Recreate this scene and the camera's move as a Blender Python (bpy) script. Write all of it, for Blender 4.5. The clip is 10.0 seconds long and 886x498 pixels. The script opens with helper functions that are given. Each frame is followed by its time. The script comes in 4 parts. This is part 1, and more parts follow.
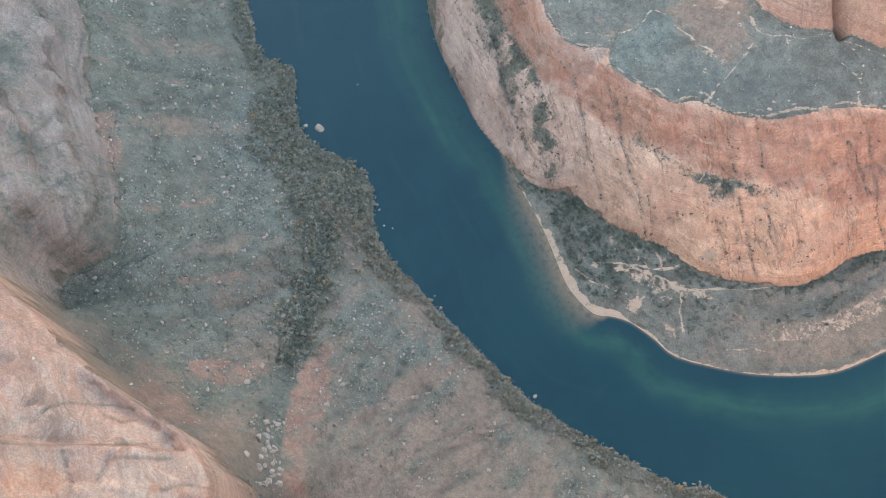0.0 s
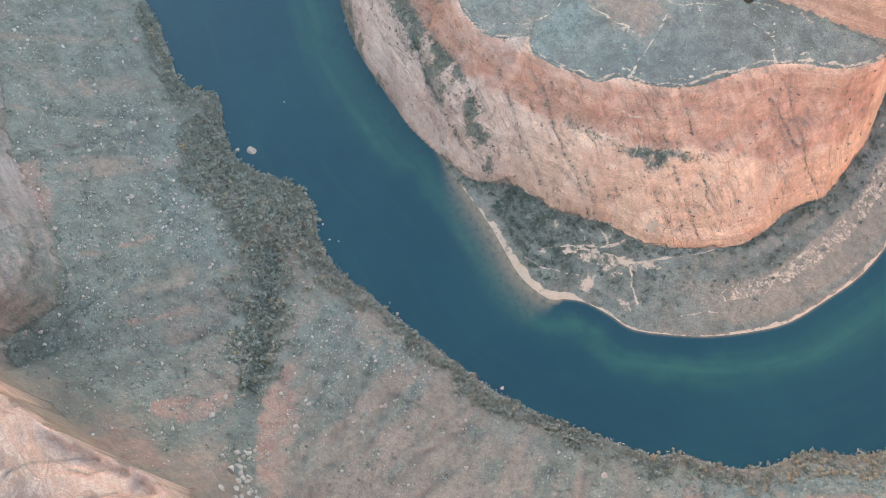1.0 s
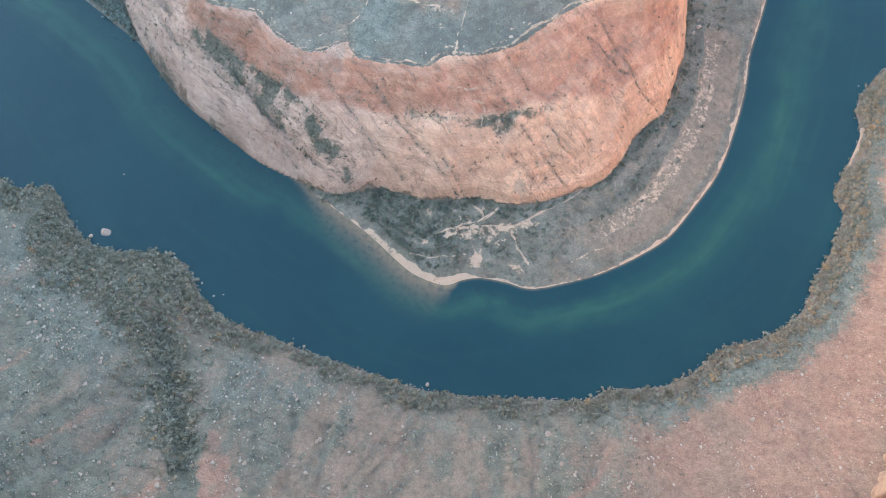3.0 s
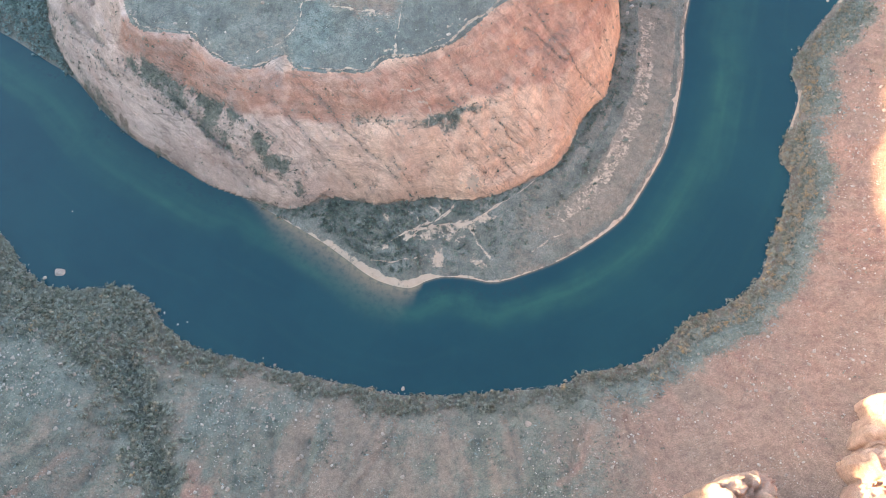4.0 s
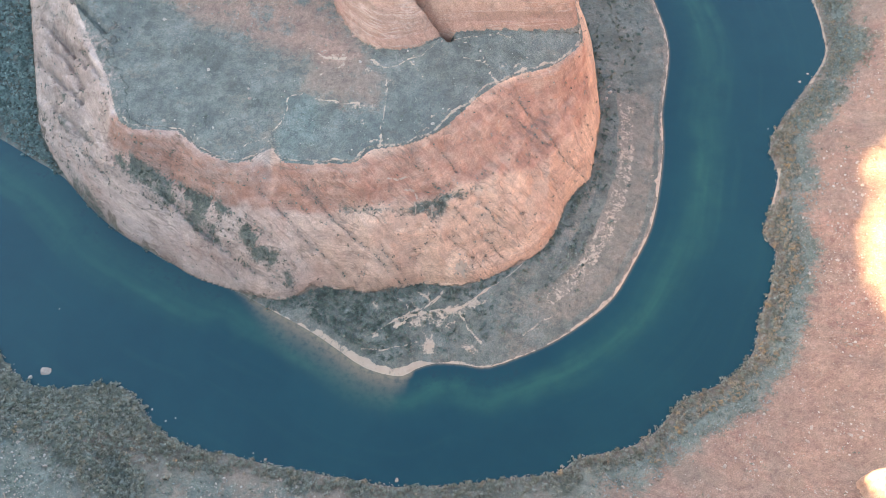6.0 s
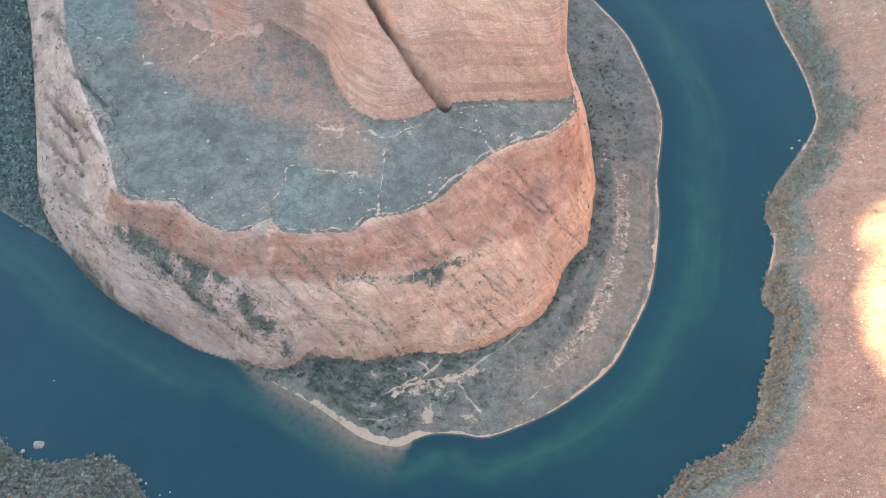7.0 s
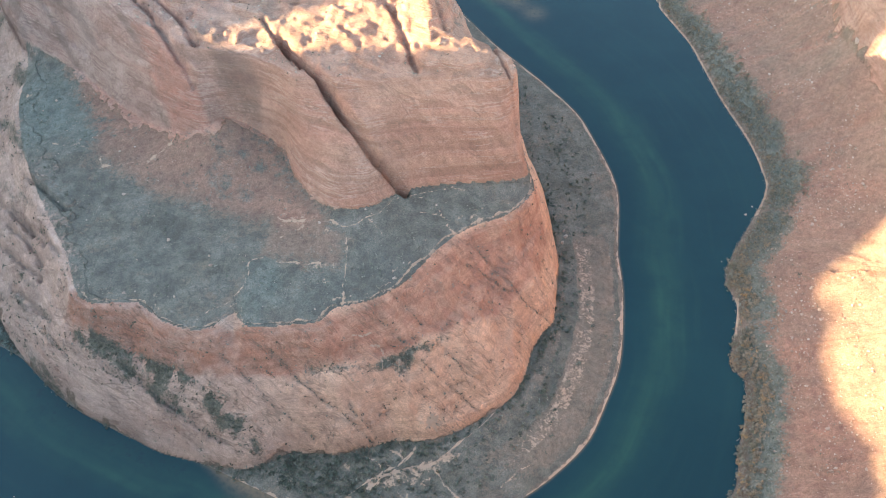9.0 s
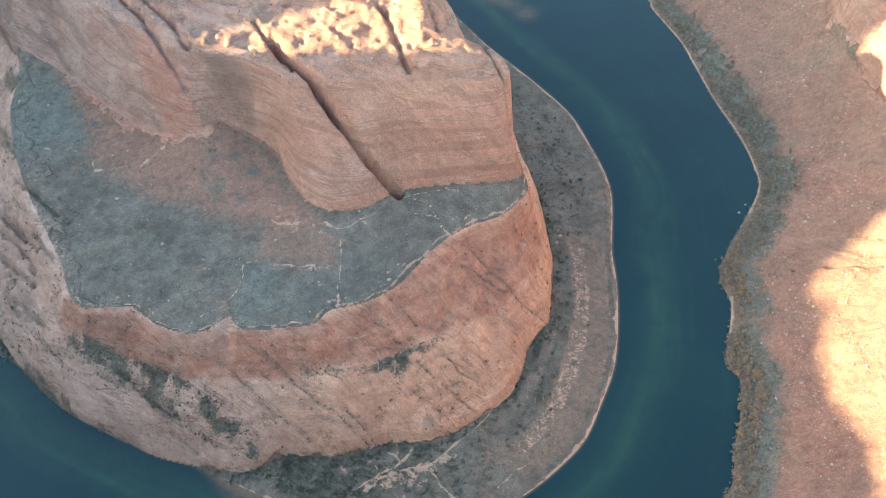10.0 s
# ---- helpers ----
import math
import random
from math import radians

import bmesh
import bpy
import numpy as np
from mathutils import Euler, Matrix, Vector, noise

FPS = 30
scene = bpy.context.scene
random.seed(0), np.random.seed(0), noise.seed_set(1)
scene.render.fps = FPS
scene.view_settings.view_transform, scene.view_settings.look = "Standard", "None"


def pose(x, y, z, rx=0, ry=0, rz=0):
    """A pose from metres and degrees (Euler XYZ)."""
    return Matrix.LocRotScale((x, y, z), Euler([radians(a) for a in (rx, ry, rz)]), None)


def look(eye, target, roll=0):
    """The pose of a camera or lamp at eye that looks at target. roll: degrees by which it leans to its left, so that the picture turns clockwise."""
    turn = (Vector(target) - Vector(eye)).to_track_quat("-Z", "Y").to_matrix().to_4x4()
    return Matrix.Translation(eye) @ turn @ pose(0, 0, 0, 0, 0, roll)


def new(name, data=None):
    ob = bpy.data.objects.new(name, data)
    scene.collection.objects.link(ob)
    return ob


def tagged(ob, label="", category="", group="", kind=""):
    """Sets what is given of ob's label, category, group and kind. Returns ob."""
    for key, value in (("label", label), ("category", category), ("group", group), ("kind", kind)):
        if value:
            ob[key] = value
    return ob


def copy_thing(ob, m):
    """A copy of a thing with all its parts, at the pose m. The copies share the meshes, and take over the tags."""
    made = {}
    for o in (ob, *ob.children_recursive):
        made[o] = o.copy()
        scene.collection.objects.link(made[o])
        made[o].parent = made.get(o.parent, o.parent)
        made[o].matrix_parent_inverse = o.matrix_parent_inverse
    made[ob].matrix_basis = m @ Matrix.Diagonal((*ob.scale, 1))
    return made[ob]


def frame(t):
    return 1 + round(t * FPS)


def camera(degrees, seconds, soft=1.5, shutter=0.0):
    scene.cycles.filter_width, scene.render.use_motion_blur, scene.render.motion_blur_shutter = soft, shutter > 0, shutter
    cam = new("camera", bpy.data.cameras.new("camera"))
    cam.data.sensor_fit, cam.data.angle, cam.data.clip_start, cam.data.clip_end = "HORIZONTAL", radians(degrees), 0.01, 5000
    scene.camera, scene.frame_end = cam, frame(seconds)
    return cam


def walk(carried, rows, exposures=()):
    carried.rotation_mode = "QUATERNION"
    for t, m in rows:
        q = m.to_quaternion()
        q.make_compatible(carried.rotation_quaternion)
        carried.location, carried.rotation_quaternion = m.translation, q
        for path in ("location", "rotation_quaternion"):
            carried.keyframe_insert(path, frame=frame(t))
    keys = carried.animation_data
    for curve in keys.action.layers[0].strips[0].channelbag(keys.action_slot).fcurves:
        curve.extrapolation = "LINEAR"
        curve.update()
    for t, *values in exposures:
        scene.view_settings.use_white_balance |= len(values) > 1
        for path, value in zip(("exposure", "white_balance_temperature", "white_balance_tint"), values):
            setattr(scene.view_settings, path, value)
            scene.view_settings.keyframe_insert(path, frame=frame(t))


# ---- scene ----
cam = camera(54.51, 10.0, soft=0.8)
PATH = [
    (0.0, pose(0, 0, 650, 22.85, 0.18, 41.30)),
    (0.5, pose(0, 0, 650, 22.93, 0.10, 38.35)),
    (1.0, pose(0, 0, 650, 23.01, -0.02, 32.95)),
    (1.5, pose(0, 0, 650, 23.07, -0.11, 27.94)),
    (2.0, pose(0, 0, 650, 23.14, -0.17, 23.23)),
    (2.5, pose(0, 0, 650, 23.22, -0.23, 18.70)),
    (3.0, pose(0, 0, 650, 23.28, -0.26, 13.88)),
    (3.2, pose(0, 0, 650, 23.31, -0.26, 11.98)),
    (4.3, pose(0, 0, 650, 23.38, -0.20, 6.36)),
    (4.5, pose(0, 0, 650, 23.40, -0.19, 6.07)),
    (5.0, pose(0, 0, 650, 24.73, -0.16, 5.72)),
    (5.5, pose(0, 0, 650, 26.91, -0.14, 5.52)),
    (5.7, pose(0, 0, 650, 27.78, -0.12, 5.44)),
    (6.8, pose(0, 0, 650, 32.73, 0.02, 4.86)),
    (7.0, pose(0, 0, 650, 33.62, 0.04, 4.80)),
    (7.5, pose(0, 0, 650, 35.86, 0.08, 4.21)),
    (8.0, pose(0, 0, 650, 38.13, 0.11, 2.64)),
    (8.5, pose(0, 0, 650, 39.15, 0.14, 1.26)),
    (9.0, pose(0, 0, 650, 39.20, 0.18, 0.71)),
    (9.5, pose(0, 0, 650, 39.23, 0.24, 0.31)),
    (10.0, pose(0, 0, 650, 39.27, 0.28, 0.00)),
]
EXPOSURES = [(0.0, 2.95, 7500, 5), (0.5, 2.97, 7500, 5), (1.0, 3.20, 7500, 5), (1.5, 3.26, 7500, 5), (2.0, 3.17, 7300, 5), (3.0, 3.13, 7080, 4),
             (5.5, 3.11, 7000, 4), (7.5, 2.93, 7150, 5), (8.5, 2.66, 7250, 6), (10.0, 2.53, 7350, 6)]
walk(cam, PATH, EXPOSURES)

# ---- world and sun: early sun that clears the canyon rim only here and there ----
SUN_TURN, SUN_HEIGHT = 188.0, 15.0      # degrees: way to the sun, counted from +x towards +y; height over the horizon
world = bpy.data.worlds.new("sky")
scene.world = world
world.use_nodes = True
wt = world.node_tree
sky = wt.nodes.new("ShaderNodeTexSky")
sky.sky_type, sky.sun_disc = "NISHITA", False
sky.sun_elevation, sky.sun_rotation = radians(SUN_HEIGHT), radians(90 - SUN_TURN)
wt.links.new(sky.outputs[0], wt.nodes["Background"].inputs[0])
wt.nodes["Background"].inputs[1].default_value = 0.15
lamp = bpy.data.lights.new("sun", "SUN")
lamp.energy, lamp.angle, lamp.color = 5.0, radians(0.53), (1.0, 0.80, 0.52)
sun = new("sun", lamp)
to_sun = Vector((math.cos(radians(SUN_TURN)) * math.cos(radians(SUN_HEIGHT)), math.sin(radians(SUN_TURN)) * math.cos(radians(SUN_HEIGHT)), math.sin(radians(SUN_HEIGHT))))
sun.matrix_world = look(to_sun * 900, (0, 0, 0))


# ---- materials ----
class Nodes:
    """A short hand for building node materials."""

    def __init__(self, name):
        self.m = bpy.data.materials.new(name)
        self.m.use_nodes = True
        self.t = self.m.node_tree
        self.b = self.t.nodes["Principled BSDF"]
        self.place = self.t.nodes.new("ShaderNodeNewGeometry").outputs["Position"]

    def set(self, socket, v):
        if isinstance(v, bpy.types.NodeSocket):
            self.t.links.new(v, socket)
        elif isinstance(v, tuple) and len(v) == 3 and socket.type == "RGBA":
            socket.default_value = (*v, 1)
        else:
            socket.default_value = v

    def attr(self, name):
        n = self.t.nodes.new("ShaderNodeAttribute")
        n.attribute_name = name
        return n.outputs["Fac"]

    def math(self, op, a, b=0.0, c=0.0, clamp=False):
        n = self.t.nodes.new("ShaderNodeMath")
        n.operation, n.use_clamp = op, clamp
        for s, v in zip(n.inputs, (a, b, c)):
            self.set(s, v)
        return n.outputs[0]

    def mix(self, f, a, b, kind="MIX"):
        n = self.t.nodes.new("ShaderNodeMix")
        n.data_type, n.blend_type = "RGBA", kind
        for k, v in ((0, f), (6, a), (7, b)):
            self.set(n.inputs[k], v)
        return n.outputs[2]

    def noise(self, scale, detail=5.0, stretch=None, rough_=0.6):
        n = self.t.nodes.new("ShaderNodeTexNoise")
        n.inputs["Scale"].default_value, n.inputs["Detail"].default_value, n.inputs["Roughness"].default_value = scale, detail, rough_
        v = self.place
        if stretch:
            s = self.t.nodes.new("ShaderNodeVectorMath")
            s.operation = "MULTIPLY"
            self.set(s.inputs[0], v)
            s.inputs[1].default_value = stretch
            v = s.outputs[0]
        self.set(n.inputs["Vector"], v)
        return n.outputs["Fac"]

    def slanted(self, angle, across, length, height, detail=5.0):
        """Noise drawn out along a direction of the plan, for joints and cross-beds."""
        c, s_ = math.cos(angle), math.sin(angle)
        parts = []
        for way, scale in (((c, s_, 0), 1 / length), ((-s_, c, 0), 1 / across), ((0, 0, 1), 1 / height)):
            n = self.t.nodes.new("ShaderNodeVectorMath")
            n.operation = "DOT_PRODUCT"
            self.set(n.inputs[0], self.place)
            n.inputs[1].default_value = tuple(v * scale for v in way)
            parts.append(n.outputs["Value"])
        n = self.t.nodes.new("ShaderNodeCombineXYZ")
        for s2, v in zip(n.inputs, parts):
            self.set(s2, v)
        t = self.t.nodes.new("ShaderNodeTexNoise")
        t.inputs["Scale"].default_value, t.inputs["Detail"].default_value, t.inputs["Roughness"].default_value = 1.0, detail, 0.7
        self.set(t.inputs["Vector"], n.outputs[0])
        return t.outputs["Fac"]

    def cells(self, scale, chance=1.0):
        n = self.t.nodes.new("ShaderNodeTexVoronoi")
        n.inputs["Scale"].default_value = scale
        n.inputs["Randomness"].default_value = chance
        self.set(n.inputs["Vector"], self.place)
        return n.outputs["Distance"], n.outputs["Color"]

    def span(self, v, a, b, low=0.0, high=1.0):
        n = self.t.nodes.new("ShaderNodeMapRange")
        n.interpolation_type = "SMOOTHSTEP"
        for k, x in zip(range(5), (v, a, b, low, high)):
            self.set(n.inputs[k], x)
        return n.outputs[0]

    def finish(self, colour, rough_=0.95, bump=None, depth=0.5, gloss=0.15):
        self.set(self.b.inputs["Base Color"], colour)
        self.set(self.b.inputs["Roughness"], rough_)
        self.b.inputs["Specular IOR Level"].default_value = gloss
        if bump is not None:
            n = self.t.nodes.new("ShaderNodeBump")
            n.inputs["Strength"].default_value, n.inputs["Distance"].default_value = 1.0, depth
            self.set(n.inputs["Height"], bump)
            self.t.links.new(n.outputs[0], self.b.inputs["Normal"])
        return self.m


def cover(n, colour, key, tint, fine=0.38, coarse=0.09, soft=0.1):
    """Lays a patchy tint over the colour where the attribute says so."""
    patchy = n.math("ADD", n.math("MULTIPLY", n.noise(fine, 5.0, rough_=0.7), 0.6), n.math("MULTIPLY", n.noise(coarse, 4.0), 0.4))
    edge = n.math("SUBTRACT", 0.78, n.math("MULTIPLY", n.attr(key), 0.56))
    f = n.span(patchy, n.math("SUBTRACT", edge, soft), n.math("ADD", edge, soft))
    return n.mix(f, colour, tint)


def canyon_land():
    """Sandstone and earth of the canyon; attributes say which lies where."""
    n = Nodes("canyon_land")
    up, buff_tint = n.attr("upper"), n.attr("buff_tint")
    # sandstone: greyer towards the west, stronger orange-buff towards the east
    light = n.mix(up, n.mix(buff_tint, (0.53, 0.38, 0.315), (0.67, 0.405, 0.275)), n.mix(buff_tint, (0.40, 0.29, 0.25), (0.45, 0.264, 0.19)))
    deep = n.mix(up, n.mix(buff_tint, (0.465, 0.32, 0.262), (0.62, 0.35, 0.235)), n.mix(buff_tint, (0.34, 0.232, 0.198), (0.395, 0.218, 0.155)))
    c = n.mix(n.span(n.noise(0.024, 5.0), 0.38, 0.62), light, deep)
    reds = n.mix(up, (0.475, 0.225, 0.155), (0.47, 0.235, 0.18))
    c = n.mix(n.math("MULTIPLY", n.attr("red"), n.span(n.noise(0.07, 5.0), 0.25, 0.75, 0.35, 1.0)), c, reds)
    beds = n.noise(1.0, 4.0, (0.014, 0.014, 0.17), 0.68)
    c = n.mix(n.span(up, 0.0, 1.0, 0.32, 0.5), c, n.mix(n.span(beds, 0.34, 0.66), (0.74, 0.72, 0.71), (1.22, 1.22, 1.2)), "MULTIPLY")
    seam = n.span(n.math("ABSOLUTE", n.math("SUBTRACT", beds, 0.5)), 0.035, 0.0)
    c = n.mix(n.math("MULTIPLY", seam, n.span(n.noise(0.03, 3.0), 0.4, 0.6, 0.05, 0.35)), c, n.mix(up, (0.30, 0.19, 0.14), (0.62, 0.46, 0.38)))
    cross = n.slanted(-0.51, 5.0, 26.0, 30.0)
    c = n.mix(0.42, c, n.mix(n.span(cross, 0.36, 0.64), (0.80, 0.79, 0.78), (1.16, 1.16, 1.15)), "MULTIPLY")
    drip = n.span(n.noise(1.0, 4.0, (0.20, 0.20, 0.015), 0.6), 0.58, 0.72)
    c = n.mix(n.math("MULTIPLY", drip, 0.2), c, (0.24, 0.16, 0.13))
    blotch = n.noise(0.16, 6.0, rough_=0.75)
    c = n.mix(0.3, c, n.mix(n.span(blotch, 0.34, 0.66), (0.74, 0.73, 0.73), (1.24, 1.23, 1.22)), "MULTIPLY")
    grain = n.noise(0.5, 5.0, rough_=0.75)
    c = n.mix(0.38, c, n.mix(n.span(grain, 0.3, 0.7), (0.72, 0.72, 0.73), (1.26, 1.25, 1.24)), "MULTIPLY")
    fleck = n.noise(1.1, 3.0, rough_=0.8)
    c = n.mix(0.55, c, n.mix(n.span(fleck, 0.36, 0.64), (0.72, 0.71, 0.70), (1.22, 1.22, 1.21)), "MULTIPLY")
    lines = []
    for turn, across, length in ((-0.5, 13.0, 150.0), (-0.35, 19.0, 110.0), (1.2, 26.0, 60.0)):
        d = n.math("ABSOLUTE", n.math("SUBTRACT", n.slanted(turn, across, length, 60.0, 3.0), 0.5))
        lines.append(n.span(d, 0.012, 0.004))
    crack = n.math("MAXIMUM", n.math("MAXIMUM", lines[0], lines[1]), n.math("MULTIPLY", lines[2], 0.6))
    crack = n.math("MULTIPLY", crack, n.span(n.noise(0.035, 3.0), 0.44, 0.56))
    crack = n.math("MULTIPLY", crack, n.attr("slab"))
    c = n.mix(n.math("MULTIPLY", crack, 0.75), c, (0.20, 0.14, 0.11))
    stone_h = n.math("ADD", n.math("MULTIPLY", grain, 0.5), n.math("ADD", n.math("MULTIPLY", beds, 1.0), n.math("ADD", n.math("MULTIPLY", cross, 0.7), n.math("MULTIPLY", blotch, 0.9))))
    stone_h = n.math("SUBTRACT", stone_h, n.math("MULTIPLY", crack, 0.6))
    # earth
    dim = n.attr("dim")
    soil = n.mix(dim, (0.275, 0.20, 0.155), (0.22, 0.18, 0.145))
    e = n.mix(n.span(n.noise(0.035, 6.0, rough_=0.65), 0.35, 0.65), soil, n.mix(dim, (0.205, 0.16, 0.125), (0.175, 0.15, 0.12)))
    e = n.mix(n.math("MULTIPLY", n.attr("red"), n.span(n.noise(0.12, 5.0), 0.2, 0.8, 0.6, 1.0)), e, n.mix(n.span(n.noise(0.06, 5.0), 0.4, 0.6), (0.355, 0.195, 0.145), (0.28, 0.155, 0.12)))
    run = n.noise(0.22, 6.0, rough_=0.78)
    e = n.mix(0.6, e, n.mix(n.span(run, 0.32, 0.68), (0.66, 0.65, 0.65), (1.34, 1.33, 1.31)), "MULTIPLY")
    e = n.mix(0.7, e, n.mix(n.span(fleck, 0.36, 0.64), (0.66, 0.66, 0.66), (1.34, 1.33, 1.31)), "MULTIPLY")
    # the cover of brush, in two tones and a bluer sage
    soft_green = n.mix(n.span(n.noise(0.05, 4.0), 0.35, 0.65), n.mix(dim, (0.155, 0.140, 0.110), (0.135, 0.127, 0.110)), n.mix(dim, (0.200, 0.184, 0.150), (0.185, 0.176, 0.157)))
    soft_green = n.mix(n.math("MULTIPLY", n.attr("sage"), n.span(n.noise(0.2, 5.0), 0.3, 0.6, 0.5, 1.0)), soft_green, (0.165, 0.19, 0.172))
    mottle = n.noise(0.11, 6.0, rough_=0.72)
    soft_green = n.mix(0.6, soft_green, n.mix(n.span(mottle, 0.34, 0.66), (0.70, 0.70, 0.71), (1.32, 1.30, 1.27)), "MULTIPLY")
    soft_green = n.mix(0.65, soft_green, n.mix(n.span(fleck, 0.36, 0.64), (0.62, 0.63, 0.64), (1.40, 1.38, 1.34)), "MULTIPLY")
    rocky = n.attr("rock")
    edge = n.math("ADD", n.math("MULTIPLY", n.noise(0.28, 5.0, rough_=0.7), 0.8), -0.4)
    f = n.span(n.math("ADD", rocky, edge), 0.40, 0.60)
    c = n.mix(f, e, c)
    c = cover(n, c, "scrub", soft_green, 0.34, 0.08, 0.12)
    tuft = n.noise(0.36, 4.0, rough_=0.75)
    c = n.mix(n.math("MULTIPLY", n.attr("scrub"), n.span(tuft, 0.54, 0.64, 0.0, 0.6)), c, (0.085, 0.088, 0.072))
    d, tone = n.cells(0.5)
    keep = n.math("MULTIPLY", n.span(n.noise(0.05, 4.0), 0.48, 0.66), n.math("SUBTRACT", 1.0, f))
    spot = n.math("MULTIPLY", n.span(d, 0.34, 0.22), keep)
    c = n.mix(n.math("MULTIPLY", spot, 0.55), c, n.mix(tone, (0.30, 0.22, 0.175), (0.44, 0.36, 0.30)))
    # dark growth and cracks, and the shade painted into creases
    c = n.mix(n.attr("stain_shade"), c, (0.10, 0.09, 0.08))
    c = cover(n, c, "pale", n.mix(n.noise(0.2, 5.0), (0.43, 0.285, 0.20), (0.52, 0.375, 0.28)), 0.5, 0.2, 0.07)
    h = n.mix(f, n.math("ADD", n.math("MULTIPLY", run, 0.6), n.math("ADD", n.math("MULTIPLY", tuft, 0.7), n.math("MULTIPLY", spot, 0.4))), stone_h)
    return n.finish(c, 0.95, h, 1.4, 0.1)


def river_water():
    n = Nodes("river_water")
    c = n.mix(n.span(n.noise(0.012, 4.0), 0.35, 0.65), (0.0072, 0.035, 0.0455), (0.0088, 0.041, 0.050))
    wisp = n.noise(0.05, 6.0, rough_=0.65)
    c = n.mix(n.math("MULTIPLY", n.attr("shoal"), n.span(wisp, 0.15, 0.6, 0.4, 1.0)), c, (0.021, 0.069, 0.058))
    c = n.mix(n.math("MULTIPLY", n.attr("weed"), n.span(n.noise(0.16, 6.0, rough_=0.7), 0.47, 0.62)), c, (0.012, 0.035, 0.045))
    c = n.mix(n.math("MULTIPLY", n.attr("sand"), n.span(n.noise(0.2, 4.0), 0.2, 0.6, 0.4, 1.0)), c, (0.20, 0.145, 0.095))
    n.b.inputs["IOR"].default_value = 1.33
    ripple = n.math("ADD", n.noise(0.35, 4.0), n.math("MULTIPLY", n.noise(0.03, 3.0), 2.0))
    return n.finish(c, 0.09, ripple, 0.05, 0.5)


def leaf(name, tones, by_object):
    n = Nodes(name)
    if by_object:
        v = n.t.nodes.new("ShaderNodeObjectInfo").outputs["Random"]
    else:
        v = n.attr("tone")
    isle = n.t.nodes.new("ShaderNodeNewGeometry").outputs["Random Per Island"]
    r = n.t.nodes.new("ShaderNodeValToRGB")
    r.color_ramp.interpolation = "LINEAR"
    while len(r.color_ramp.elements) < len(tones):
        r.color_ramp.elements.new(0.5)
    for k, (e, t) in enumerate(zip(r.color_ramp.elements, tones)):
        e.position, e.color = k / (len(tones) - 1), (*t, 1)
    n.set(r.inputs[0], v)
    c = n.mix(1.0, r.outputs[0], n.mix(isle, (0.85, 0.85, 0.85), (1.2, 1.19, 1.16)), "MULTIPLY")
    return n.finish(c, 0.85, None, 0, 0.15)


def stone(name, by_object):
    n = Nodes(name)
    v = n.t.nodes.new("ShaderNodeObjectInfo").outputs["Random"] if by_object else n.attr("tone")
    c = n.mix(v, (0.34, 0.24, 0.19), (0.44, 0.35, 0.29)) if by_object else n.mix(v, (0.36, 0.26, 0.205), (0.50, 0.41, 0.345))
    grain = n.noise(1.6, 5.0, rough_=0.7)
    c = n.mix(0.8, c, n.mix(n.span(grain, 0.3, 0.7), (0.65, 0.64, 0.64), (1.22, 1.22, 1.2)), "MULTIPLY")
    return n.finish(c, 0.92, grain, 0.1, 0.1)


land_material = canyon_land()
water_material = river_water()
GREEN = ((0.175, 0.168, 0.13), (0.245, 0.228, 0.175), (0.295, 0.275, 0.225), (0.28, 0.23, 0.17))
RUST = ((0.25, 0.215, 0.17), (0.36, 0.255, 0.17), (0.29, 0.265, 0.22), (0.42, 0.26, 0.14))
SAGE = ((0.085, 0.09, 0.068), (0.15, 0.155, 0.12), (0.26, 0.255, 0.215))
leaf_green, leaf_green_many = leaf("willow_leaf", GREEN, True), leaf("willow_leaf_many", GREEN, False)
leaf_rust, leaf_rust_many = leaf("autumn_leaf", RUST, True), leaf("autumn_leaf_many", RUST, False)
DARK = ((0.09, 0.105, 0.085), (0.135, 0.15, 0.12), (0.20, 0.21, 0.175))
leaf_dark = leaf("brush_leaf", DARK, False)
leaf_bar = leaf("bar_leaf", ((0.15, 0.185, 0.165), (0.22, 0.26, 0.23), (0.29, 0.33, 0.29)), False)
leaf_joint = leaf("joint_leaf", ((0.105, 0.105, 0.08), (0.165, 0.16, 0.125), (0.26, 0.25, 0.20)), False)
PALE_SAGE = ((0.12, 0.14, 0.12), (0.20, 0.225, 0.20), (0.29, 0.31, 0.285))
leaf_pale = leaf("pale_sage_leaf", PALE_SAGE, False)
leaf_sage = leaf("sage_leaf", SAGE, False)
stone_one, stone_many = stone("boulder_stone", True), stone("rubble_stone", False)
bark = Nodes("bark")
bark = bark.finish(bark.mix(bark.noise(3.0), (0.12, 0.09, 0.07), (0.22, 0.17, 0.13)), 0.95)


# ---- the lie of the land: plan curves in metres, and the heights between them ----
SHORE_OUT = [(-1900, 1750), (-1250, 1120), (-900, 640), (-640, 370), (-487, 274), (-434, 240), (-397, 246), (-370, 220),
             (-337, 204), (-294, 212), (-266, 208), (-239, 182), (-209, 169), (-175, 166), (-150, 162), (-95, 157),
             (-51, 154), (-16, 157), (35, 168), (72, 176), (86, 188), (117, 197), (143, 211), (169, 242), (201, 260),
             (227, 288), (235, 319), (246, 346), (255, 385), (246, 402), (264, 465), (261, 504), (319, 602), (325, 639), (320, 686), (305, 746), (293, 811), (285, 854), (266, 906), (254, 941),
             (262, 930), (220, 1040), (90, 1200), (-150, 1400), (-600, 1900)]
